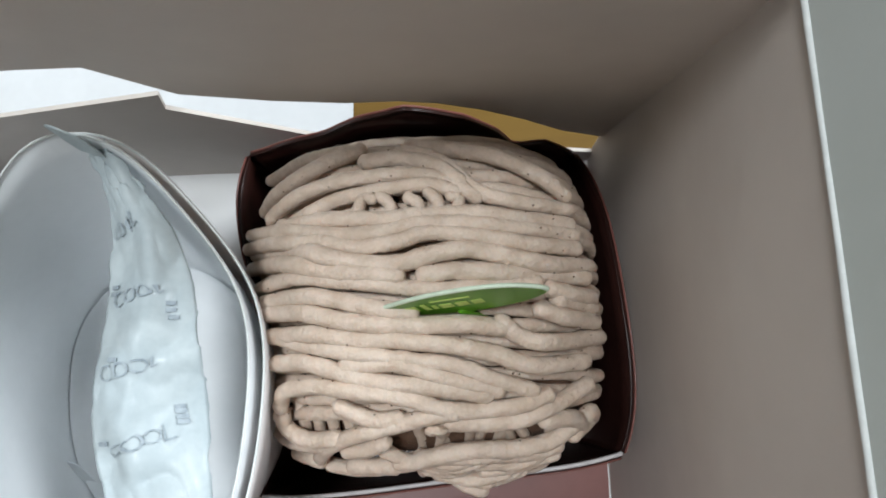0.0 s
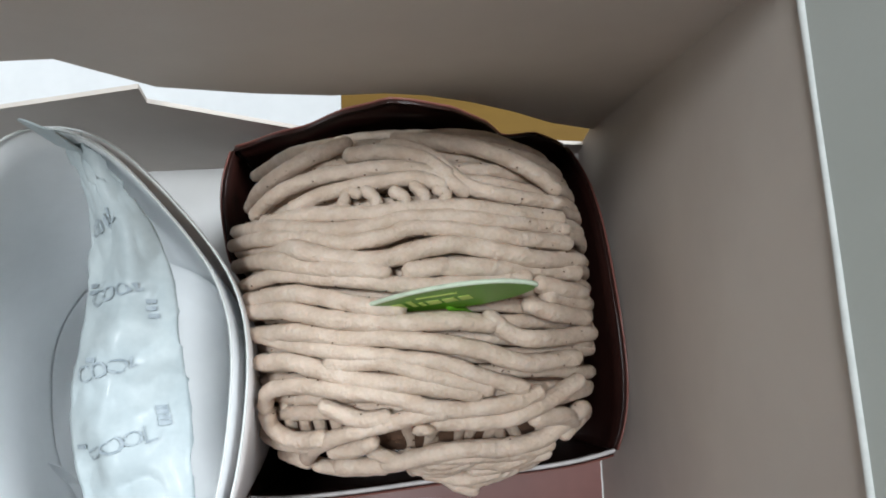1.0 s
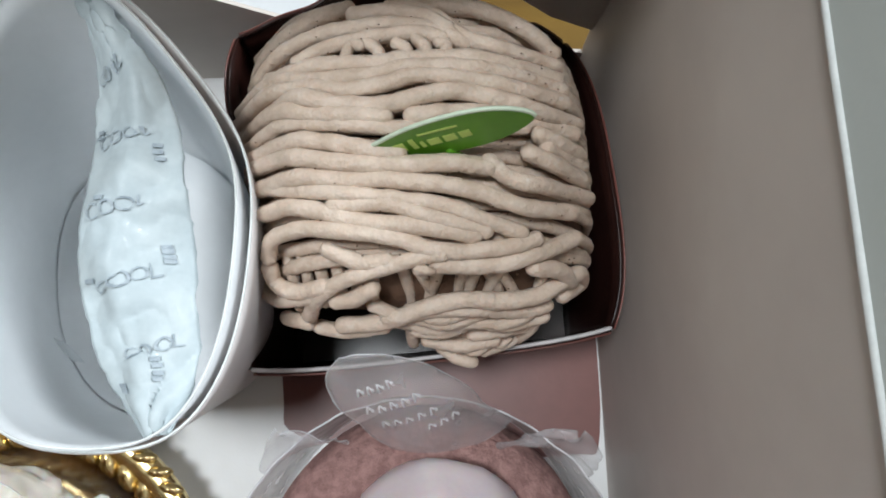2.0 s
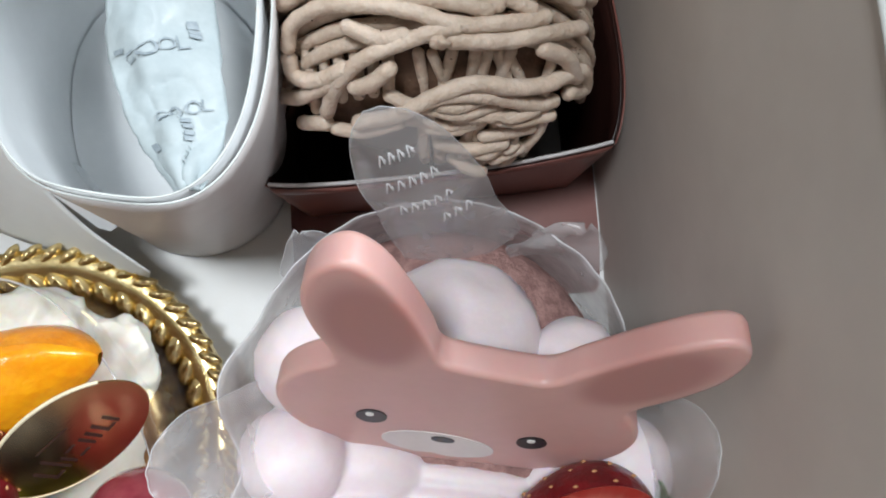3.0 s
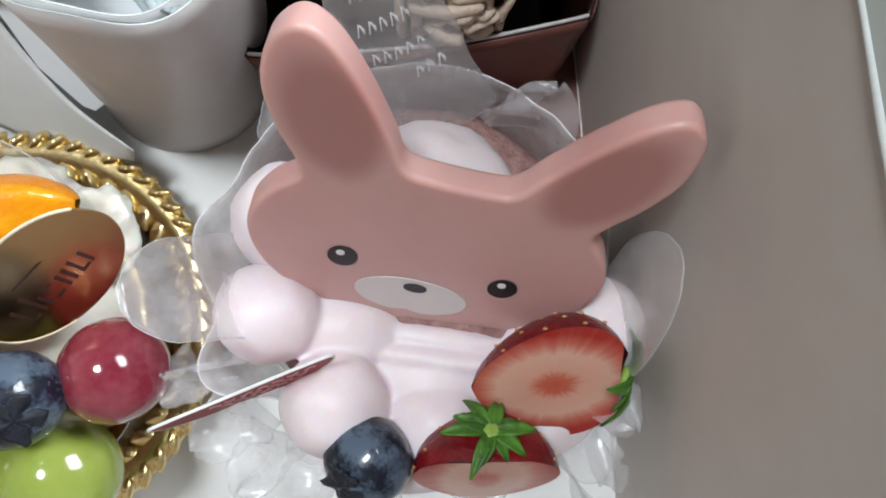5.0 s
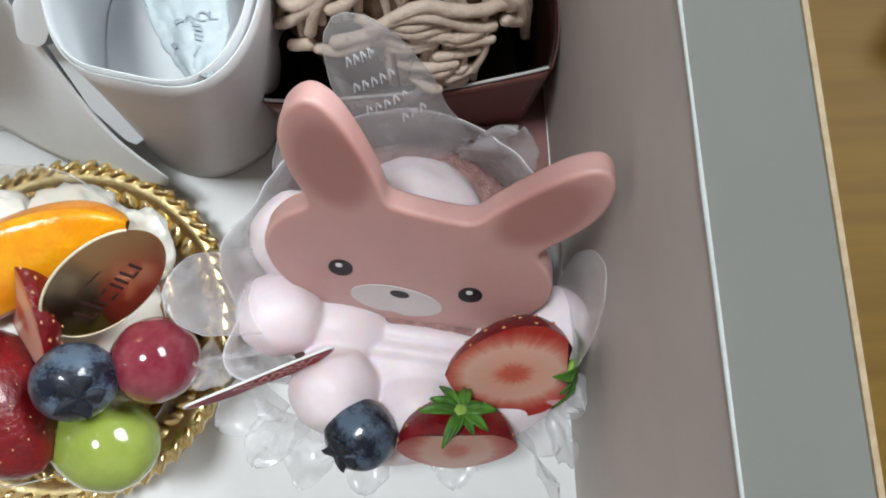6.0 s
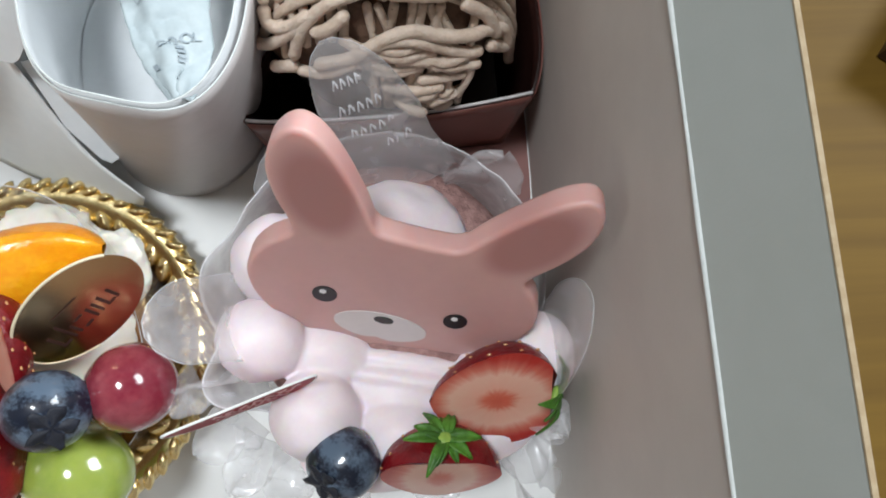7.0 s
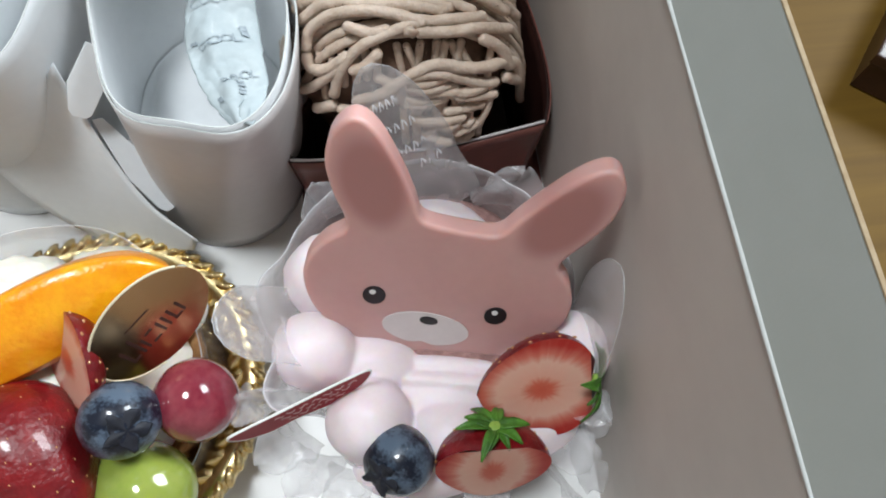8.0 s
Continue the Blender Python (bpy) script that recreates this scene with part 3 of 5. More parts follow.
MID_STRANDS = [
    [(-29.2, 15.3, 59.1), (-20.8, 15.6, 70.6), (-12.7, 14.4, 74.4), (-3.7, 13.1, 75.5), (5.2, 12.3, 75.4), (12.3, 12.8, 74.7), (18.8, 13.3, 72.4)],
    [(-27.4, 12.4, 62.7), (-18.6, 12.3, 72.0), (-12.8, 11.4, 74.3), (-7.3, 9.8, 75.3), (-1.2, 8.7, 75.5)],
    [(-27.1, 10.3, 63.2), (-18.6, 9.6, 71.9), (-11.0, 7.7, 74.8), (-2.1, 6.9, 75.4), (6.7, 6.8, 75.4), (12.9, 6.1, 74.6)],
    [(-26.4, 6.4, 64.3), (-18.7, 6.4, 71.9), (-11.0, 5.1, 74.6), (-3.9, 4.8, 75.2), (3.1, 3.9, 75.3), (10.0, 2.5, 74.9), (18.1, 0.1, 72.4), (27.2, 0.6, 64.0)],
    [(12.5, 7.2, 74.7), (16.4, 4.3, 73.4), (21.2, 3.7, 71.0), (31.5, 4.7, 55.9)],
    [(19.0, 9.2, 72.4), (23.5, 7.7, 69.1), (30.3, 7.1, 59.1)],
    [(21.2, 12.2, 70.9), (25.0, 11.7, 67.6), (29.6, 11.5, 60.5)],
    [(22.1, 10.4, 70.3), (30.2, 9.6, 59.2)],
]
FRONT_STRANDS = [
    [(-23.5, 5.9, 68.1), (-13.0, 3.2, 74.3), (-4.0, 1.9, 75.2), (4.9, 0.6, 74.9), (10.3, -1.4, 74.2), (17.6, -3.8, 71.4)],
    [(-24.9, 2.0, 66.2), (-19.0, 1.7, 71.4), (-12.2, -0.1, 73.9), (-5.9, -1.8, 74.3), (1.2, -2.6, 74.2), (10.2, -4.1, 73.2)],
    [(-12.2, 1.1, 74.2), (-4.0, 1.1, 75.1), (3.1, -1.3, 74.6), (12.0, -3.6, 73.1)],
    [(-24.4, -5.3, 64.1), (-22.7, -2.7, 67.6), (-17.2, -2.0, 71.7), (-9.6, -2.9, 73.7), (-2.4, -4.4, 73.4), (4.7, -6.3, 72.5), (13.8, -6.2, 71.4), (20.1, -4.6, 69.5)],
    [(3.7, -8.3, 70.8), (12.0, -8.4, 70.1), (18.7, -7.1, 68.8), (27.7, -3.3, 61.9)],
    [(-19.0, -14.6, 56.5), (-15.7, -11.9, 64.2), (-10.3, -9.7, 69.1), (-4.5, -8.4, 70.8), (1.0, -7.4, 71.7), (5.1, -6.7, 72.2)],
    [(-13.3, -12.7, 63.9), (-10.4, -12.7, 64.8), (-6.7, -11.1, 67.7)],
]
CURL_STRANDS = [
    [(-29.3, -4.1, 56.2), (-29.4, -7.6, 52.3), (-25.0, -11.3, 56.1), (-18.7, -11.9, 62.4), (-14.5, -11.3, 65.7)],
    [(-24.6, -6.4, 63.0), (-23.9, -9.0, 61.2), (-19.8, -11.0, 63.1), (-14.5, -10.5, 66.9)],
    [(-13.5, -5.3, 71.7), (-8.1, -7.5, 71.4), (-4.0, -7.4, 71.7)],
    [(-13.6, -16.4, 55.3), (-5.7, -16.2, 57.9), (0.5, -14.6, 62.0), (7.4, -13.4, 64.2), (14.2, -13.7, 62.1), (20.4, -12.9, 60.2), (24.7, -11.0, 58.6), (29.2, -8.6, 54.2), (30.4, -9.8, 48.5), (25.9, -12.3, 54.1)],
    [(-5.1, -15.7, 58.9), (2.5, -14.7, 61.6), (9.4, -14.7, 61.1), (18.7, -15.2, 56.3), (23.1, -14.0, 54.5)],
    [(19.6, -8.9, 66.5), (24.3, -8.9, 62.2), (27.4, -10.1, 55.5)],
    [(-24.4, -14.2, 50.1), (-19.4, -15.7, 53.0)],
    [(-18.1, -16.3, 52.5), (-12.4, -17.4, 52.5), (-5.8, -16.8, 55.9)],
]
TUFT_STRANDS = [
    [(-0.6, -17.4, 53.0), (4.4, -18.2, 53.0), (9.7, -16.8, 53.0)],
    [(1.1, -19.3, 48.0), (8.1, -20.7, 48.0), (14.1, -19.6, 48.0)],
    [(3.8, -20.6, 43.0), (7.0, -22.9, 42.0), (10.0, -23.6, 42.0)],
    [(11.9, -21.6, 43.0), (16.4, -20.1, 43.5), (19.5, -18.6, 44.0)],
    [(4.4, -16.8, 56.0), (12.6, -16.6, 55.5), (17.8, -16.0, 55.0)],
    [(9.7, -18.8, 50.0), (15.1, -18.2, 50.0), (19.4, -17.4, 50.0)],
]

montblanc = thing("montblanc_cake", "mound of piped chestnut cream strands in a dark case", "cake", (0, 9, 3))
# core below the strands; its dark colour stands for shade in the crevices
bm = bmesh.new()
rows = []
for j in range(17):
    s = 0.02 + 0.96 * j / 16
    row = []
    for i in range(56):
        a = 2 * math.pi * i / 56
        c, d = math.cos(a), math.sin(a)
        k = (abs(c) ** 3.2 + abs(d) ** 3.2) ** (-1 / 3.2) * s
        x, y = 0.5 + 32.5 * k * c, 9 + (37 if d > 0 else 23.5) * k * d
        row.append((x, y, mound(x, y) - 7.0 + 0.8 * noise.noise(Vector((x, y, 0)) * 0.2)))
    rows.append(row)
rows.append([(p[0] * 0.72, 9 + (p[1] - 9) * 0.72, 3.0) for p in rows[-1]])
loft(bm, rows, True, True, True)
part("core", bm, M_CORE_SHADED, montblanc)


def strand(pts, lift=0.0, radius=1.4, sway=1.0):
    """One piped strand through pts; a point without a height lies on the mound."""
    n = max(8, int(sum(math.dist(a[:2], b[:2]) for a, b in zip(pts, pts[1:])) / 0.9))
    way = spline([(p[0], p[1], (p[2] if len(p) > 2 else mound(p[0], p[1])) + lift) for p in pts], n)
    seed = rng.uniform(0, 90)
    for i, p in enumerate(way):
        p.x += sway * 0.25 * noise.noise(Vector((seed, i * 0.14, 0)))
        p.y += sway * 0.35 * noise.noise(Vector((seed, i * 0.12, 5)))
        p.z += sway * 0.4 * noise.noise(Vector((seed, i * 0.12, 9)))
    bm = bmesh.new()
    tube(bm, way, radius * rng.uniform(0.92, 1.08), 12, 0.2, seed)
    return part("strand", bm, M_CHESTNUT, montblanc)


for group, radius in ((BACK_STRANDS, 1.4), (BACK_LOOPS, 1.1), (TOP_STRANDS, 1.45), (MID_STRANDS, 1.45), (FRONT_STRANDS, 1.4),
                      (CURL_STRANDS, 1.45), (TUFT_STRANDS, 1.4)):
    for pts in group:
        strand(pts, rng.uniform(-0.2, 0.5), radius, 0.7)
# a lower layer that fills the gaps, running the same way and hanging over the ends
for k in range(20):
    y = 43 - k * 2.6
    q = abs(y - 9) / (41 if y > 9 else 30)
    x = 35.0 * max(0.3, 1 - q ** 3.2) ** 0.3125
    tilt = rng.uniform(-1.2, 1.2)
    strand([(-x, y + tilt, 36 - rng.uniform(0, 5)), (-x * 0.9, y + tilt), (-x * 0.5, y), (0, y + rng.uniform(-0.8, 0.8)), (x * 0.5, y), (x * 0.9, y - tilt), (x, y - tilt, 36 - rng.uniform(0, 6))],
           -4.0, 1.25)
# short strands hanging inside the hollows and down the front
for k in range(6):
    x = -22 + k * 2.8 + rng.uniform(-0.5, 0.5)
    strand([(x, -4, mound(x, -4) - 5.5), (x + 0.8, -8.5, mound(x, -8.5) - 4.8), (x + 0.4, -12.5, mound(x, -12.5) - 5)], 0, 1.1)
for k in range(9):
    x = -2 + k * 2.7 + rng.uniform(-1.0, 1.0)
    strand([(x + rng.uniform(-3, 3), -8, mound(x, -8) - 5), (x + 0.6, -12.5, 57), (x + rng.uniform(-1, 1), -17.0, 50), (x * 0.95 + rng.uniform(-1, 1), -19.5, 43), (x * 0.92, -19.0, 36)], 0, 1.1)
for k in range(8):
    x, z = rng.uniform(-3, 20), rng.uniform(53, 62)
    y = -19.0 + 0.30 * (z - 50) + 0.012 * (x - 8) ** 2
    ln, tip = rng.uniform(9, 16), rng.uniform(-2, 2)
    strand([(x - ln / 2, y + 1.5, z - tip), (x, y - 0.3, z), (x + ln / 2, y + 1.2, z + tip)], 0, 1.25)
for k in range(10):
    x, z = rng.uniform(4, 17), rng.uniform(36, 47)
    y = -20.8 + 0.012 * (x - 9) ** 2 + rng.uniform(-0.6, 0.8)
    ln, tip = rng.uniform(3, 6), rng.uniform(-2, 2)
    strand([(x - ln / 2, y + 0.8, z - tip / 2), (x, y - 0.4, z + rng.uniform(-1, 1)), (x + ln / 2, y + 0.8, z + tip / 2)], 0, 1.2)
bm = bmesh.new()
ball(bm, (1.8, -9.4, 72.6), (1.7, 0.9, 1.7), None, 9, 7, 0.55, 0.3)
part("crumb", bm, M_CHESTNUT, montblanc, "pale torn strand end")
bm = bmesh.new()
for k in range(260):
    x, y = rng.uniform(-27, 29), rng.uniform(-14, 38)
    z = mound(x, y) + rng.uniform(0.9, 1.6)
    ball(bm, (x, y, z), (0.20, 0.13, 0.13), None, 5, 4)
tagged(part("specks", bm, M_SPECK, montblanc, "dark vanilla specks"), kind="stuff")

# leaf-shaped pick standing in the cream
leaf_pick = thing("leaf_pick", "green leaf-shaped plastic pick stuck in chestnut cream", "cake pick", (5, 10, 72))
LM = axes((-7.0, 9.2, 74.0), (25.3, 1.6, 10.5), (-0.3, 0.21, 1))
LEAF = closed_spline([(0, 0), (6.2, 3.4), (13.4, 5.0), (20.6, 5.0), (25.6, 3.2), (28.0, 0), (23.6, -3.2), (16.5, -4.7), (7.7, -3.7)], 60)
bm = bmesh.new()
plate(bm, LEAF, -0.3, 0.3, 0.1, 1)
blade = part("blade", bm, M_LEAF, leaf_pick, smooth=False, m=LM)
bm = bmesh.new()
tube(bm, [Vector((p.x, p.y, 0)) for p in LEAF[:34]], 0.36, 6)
part("blade_edge", bm, M_LEAF_EDGE, blade, "pale cut edge", m=LM)
for x0, w, y0, h in ((5.6, 1.8, -1.3, 2.6), (8.4, 0.9, -1.2, 3.0), (9.9, 0.7, -1.2, 1.9), (11.2, 2.0, -1.1, 1.9), (13.8, 2.0, -1.0, 1.9), (16.4, 1.8, -0.9, 1.9), (10.5, 6.5, 2.3, 0.6)):
    bm = bmesh.new()
    plate(bm, [(x0, y0), (x0 + w, y0 + 0.15), (x0 + w, y0 + h), (x0, y0 + h - 0.15)], 0.33, 0.4)
    part("print_bar", bm, M_LEAF_INK, blade, smooth=False, m=LM)
bm = bmesh.new()
tube(bm, [Vector((13 + i * 0.3, -4 - i * 1.8, 0)) for i in range(8)], 0.8, 8)
part("spike", bm, M_LEAF, leaf_pick, m=LM)


# ---------- paper cups ----------
def paper_cup(base, base_r, rim, rim_rx, rim_ry, rim_turn, rim_z, waves, label, floor_z=2.3, inset=0.0, skin=None):
    cup = thing("paper_cup", label, "cup", (base[0], base[1], floor_z - 0.2), group="paper cups in the cake box")
    ct, st = math.cos(radians(rim_turn)), math.sin(radians(rim_turn))

    def f(u, v):
        a = 2 * math.pi * u
        bx, by = base[0] + (base_r - inset) * math.cos(a), base[1] + (base_r - inset) * math.sin(a)
        x, y = (rim_rx - inset) * math.cos(a), (rim_ry - inset) * math.sin(a)
        rx, ry = rim[0] + x * ct - y * st, rim[1] + x * st + y * ct
        z = rim_z + sum(h * math.cos(k * a + ph) for h, k, ph in waves)
        s = v ** 0.85
        w = v ** 3 * (0.7 * math.sin(5 * a + 1) + 0.5 * math.sin(3 * a + base[0]))
        return (bx + (rx - bx) * s + w * math.cos(a), by + (ry - by) * s + w * math.sin(a), floor_z + (z - floor_z) * v)
    bm = bmesh.new()
    sheet(bm, f, 72, 14, 0.3, True)
    wall = part("cup_wall", bm, skin or M_PAPER, cup)
    bm = bmesh.new()
    loft(bm, [[(base[0] + base_r * k * math.cos(2 * math.pi * i / 40), base[1] + base_r * k * math.sin(2 * math.pi * i / 40), floor_z + h) for i in range(40)] for k, h in ((0.97, 0), (0.97, 0.6))], True, True, True)
    part("cup_base", bm, M_PAPER, cup)
    bm = bmesh.new()
    ring = [Vector(f(i / 96, 1.0)) for i in range(97)]
    tube(bm, ring, 0.2, 6)
    part("cup_lip", bm, M_CREASE, wall, "thin bright paper lip")
    return cup, f


CUP_WAVES = [(4.0, 2, math.pi), (1.3, 1, math.pi), (1.1, 3, 0.8), (0.9, 4, 2.0), (0.6, 7, 1.0)]
cup_a, cup_a_f = paper_cup((-58.8, -8.4), 23.3, (-50.1, 1.2), 24.5, 36.9, 10, 75.0, CUP_WAVES,
                           "milky plastic cup holding a pinched paper liner", 2.3, 0.0, M_PLASTIC_CUP)
liner, liner_f = paper_cup((-58.8, -8.3), 22.6, (-50.6, 1.2), 23.0, 36.2, 10, 76.8, CUP_WAVES,
                           "white wavy paper liner standing inside a paper cup", 3.4)
cup_b, cup_b_f = paper_cup((-121, 15), 28.5, (-109, 16), 29.5, 32.0, 0, 80.0, [(1.4, 2, 1.3), (1.3, 3, 0.2), (0.9, 5, 1.4)],
                           "empty milky plastic cup with a wavy rim", 2.3, 0.0, M_PAPER)
cup_c, cup_c_f = paper_cup((-121.0, 15), 26.0, (-115, 17), 25.5, 28.0, 0, 83.0, [(2.2, 3, 1.9), (1.2, 4, 0.2)],
                           "white wavy paper liner standing inside a paper cup", 3.4)

for cup, f in ((liner, liner_f), (cup_c, cup_c_f)):
    bm = bmesh.new()
    edge = [Vector(f(i / 60, 0.40)) for i in range(60)]
    mid = sum(edge, Vector()) / 60
    loft(bm, [[mid.lerp(p, k) + Vector((0, 0, h)) for p in edge] for k, h in ((0.985, 0.6), (0.93, -2.2), (0.75, -3.6), (0.4, -4.0), (0.05, -4.0))], True, False, True)
    part("inner_base", bm, M_PAPER, cup)

# gel pack hanging across the cup
pack = thing("gel_pack", "crumpled pale blue gel pack standing in a paper cup", "ice pack", (-52, 0, 45))


PACK_LEFT = spline([(x, 0, 0) for x in (-39.5, -46.0, -49.8, -51.2, -50.8, -50.5, -50.4, -50.6, -53.5)], 201)
PACK_RIGHT = spline([(x, 0, 0) for x in (-36.5, -33.2, -33.8, -34.8, -35.4, -36.4, -38.6, -43.8, -50.2)], 201)


def pack_f(u, v):
    y = -32.5 + 70.5 * u
    s = int(200 * min(1, max(0, u)))
    right, left = PACK_RIGHT[s].x, PACK_LEFT[s].x
    c = Vector((y * 0.09, v * 1.7, 0))
    k = 1.3 * noise.noise(c) + 0.8 * abs(noise.noise(c * 2.2 + Vector((9, 3, 1)))) + 0.9 * abs(noise.noise(Vector((y * 0.10 + v * 1.6, v * 0.7 - y * 0.03, 7)))) + 0.12 * abs(noise.noise(c * 4.6))
    ridge = 1 - abs(v - 0.45 - 0.2 * math.sin(5 * u)) * 2
    z = 71.5 + 4.0 * ridge * math.sin(math.pi * min(1, 0.12 + 0.8 * u)) + 3.5 * abs(2 * u - 1) ** 3
    return (right + (left - right) * v + 0.2 * k, y, z + 1.6 * k)


bm = bmesh.new()
sheet(bm, pack_f, 90, 30, 0.8)
pouch = part("pouch", bm, M_PACK, pack)
bm = bmesh.new()
sheet(bm, lambda u, v: Vector((-54.5 + 5.0 * u - 1.2 * v, 37.4 + 1.4 * v, 76 + 8 * v)) + Vector((0, -1.8 * u, 0.8 * math.sin(6 * u))), 8, 10, 0.35)
part("seal", bm, M_PACK, pouch, "flat heat-sealed end tab")


def print_bars(f, parent, rows, material, width, height, offset):
    """Short bars of print laid on a curved sheet."""
    for u0, v0, count in rows:
        for k in range(count):
            u = u0 - k * width * 1.35
            bm = bmesh.new()
            p, pu, pv = Vector(f(u, v0)), Vector(f(u + width, v0)), Vector(f(u, v0 + height))
            nrm = (pu - p).cross(pv - p).normalized() * offset
            t = [p + nrm, pu + nrm, Vector(f(u + width, v0 + height)) + nrm, pv + nrm]
            quad_slab(bm, t, 0.08, nrm)
            part("print_bar", bm, material, parent, smooth=False)


def printed_word(text, f, parent, material, u0, v0, du, dv, size, offset):
    """A word in the built-in font laid on a curved sheet; du, dv: sheet units for one unit of type along u, slanted by dv."""
    curve = bpy.data.curves.new("type", "FONT")
    curve.body, curve.size, curve.resolution_u = text, 1.0, 3
    ob = bpy.data.objects.new("type", curve)
    me = bpy.data.meshes.new_from_object(ob)
    bm = bmesh.new()
    bm.from_mesh(me)
    bpy.data.objects.remove(ob)
    bpy.data.curves.remove(curve)
    bpy.data.meshes.remove(me)
    for v in bm.verts:
        x, y = v.co.x * size, v.co.y * size
        a, c = u0 + y * du + x * 0.28 * du, v0 - x * dv + y * 0.12 * dv
        p = Vector(f(a, c))
        nrm = (Vector(f(a + 0.01, c)) - p).cross(Vector(f(a, c + 0.03)) - p).normalized()
        v.co = p + nrm * offset
    part("printed_word", bm, material, parent, smooth=False)


for u0, v0 in ((0.78, 0.88), (0.62, 0.84), (0.46, 0.90), (0.30, 0.80), (0.15, 0.66)):
    printed_word("COOL", pack_f, pouch, M_INK, u0, v0, 0.0125, 0.058, 3.3, 1.2)
print_bars(pack_f, pouch, [(0.66, 0.80, 2), (0.50, 0.72, 1), (0.33, 0.80, 1), (0.40, 0.16, 4), (0.62, 0.18, 3), (0.15, 0.36, 4), (0.10, 0.70, 2)],
           M_INK, 0.010, 0.10, 1.2)


def paper_tab(a, b, w, nrm, label):
    """A rounded tongue of white card from a (root) to b (tip)."""
    a, b = Vector(a), Vector(b)
    m = axes(a, b - a, Vector(nrm).cross(b - a))
    ln = (b - a).length
    t = thing("paper_tab", label, "paper tab", tuple(a))
    bm = bmesh.new()
    plate(bm, [(-ln * 0.3, -w * 0.08), (ln * 0.42, -w * 0.5), (ln * 0.9, -w * 0.42), (ln, -w * 0.28), (ln * 1.02, w * 0.10), (ln * 0.95, w * 0.24), (ln * 0.45, w * 0.5), (-ln * 0.25, w * 0.22)], -0.25, 0.25, 0.1, 1)
    part("tongue", bm, M_PAPER, t, smooth=False, m=m)
    return t


paper_tab((-77.5, -4, 66), (-83, -13, 55), 8.5, (0.4, -0.5, 0.8), "white paper tongue folded out between two cups")
paper_tab((-80, -14, 44), (-70, -27, 26), 8.0, (0.5, -0.3, 0.8), "white paper tongue folded out below a cup")

# paper wing sweeping out from under the cups
wing = thing("paper_wing", "curved white paper wing folded out from the cups", "paper", (-80, -30, 4))


def wing_f(u, v):
    a = spline([(-86, -4, 66), (-82, -16, 46), (-75, -28, 32), (-63.4, -38.3, 25.5)], 101)[int(100 * u)]
    b = spline([(-118, -12, 44), (-108, -22, 20), (-92, -30, 9), (-66, -38.5, 19)], 101)[int(100 * u)]
    p = a.lerp(b, v)
    p.z -= 5 * math.sin(math.pi * v) * (1 - u)
    return p


bm = bmesh.new()
sheet(bm, wing_f, 30, 14, 0.4)
part("wing_sheet", bm, M_PAPER, wing)

# ---------- fruit pieces ----------
def frame_to(origin, w, hint=(1, 0, 0)):
    """A frame at origin whose z axis is w."""
    w = Vector(w).normalized()
    u = Vector(hint) - w * w.dot(Vector(hint))
    u.normalize()
    m = Matrix((u, w.cross(u), w)).transposed().to_4x4()
    m.translation = Vector(origin)
    return m


def blueberry(centre, r, crown_dir, label, seed):
    t = thing("blueberry", label, "blueberry", (centre[0], centre[1], centre[2] - r), group="blueberries")
    m = frame_to(centre, crown_dir)
    bm = bmesh.new()
    ball(bm, (0, 0, 0), (r * 1.03, r, r * 0.92), None, 36, 24, 0.03, 0.12, seed)
    skin = part("skin", bm, M_BLUE, t, m=m)
    bm = bmesh.new()
    rings = []
    for rad, h in ((0.36, 0.83), (0.45, 0.87), (0.50, 0.90), (0.44, 0.91), (0.26, 0.927), (0.05, 0.935)):
        ring = []
        for i in range(30):
            a = 2 * math.pi * i / 30
            k = 1 + (0.24 * math.cos(5 * a + seed) + 0.12 * math.sin(9 * a + seed)) * (rad > 0.4)
            ring.append((rad * r * k * math.cos(a), rad * r * k * math.sin(a), h * r * (0.985 + 0.03 * math.cos(5 * a + seed))))
        rings.append(ring)
    loft(bm, rings, True, False, True)
    part("crown", bm, M_BLUE_DARK, skin, "dark ragged crown", m=m)
    return t


def grape(centre, radii, axis, material, label):
    t = thing("grape", label, "grape", (centre[0], centre[1], centre[2] - radii[2]), group="grapes")
    bm = bmesh.new()
    ball(bm, (0, 0, 0), radii, None, 36, 24, 0.02, 0.1, radii[0])
    part("skin", bm, material, t, m=frame_to(centre, axis))
    return t


def berry_profile(s):
    """Half width of a strawberry along its length: 0 at the stem, 1 at the tip."""
    return math.sin(math.pi * min(1.0, 0.045 + 0.955 * s) ** 0.72) ** 0.6 if s < 1 else 0.0


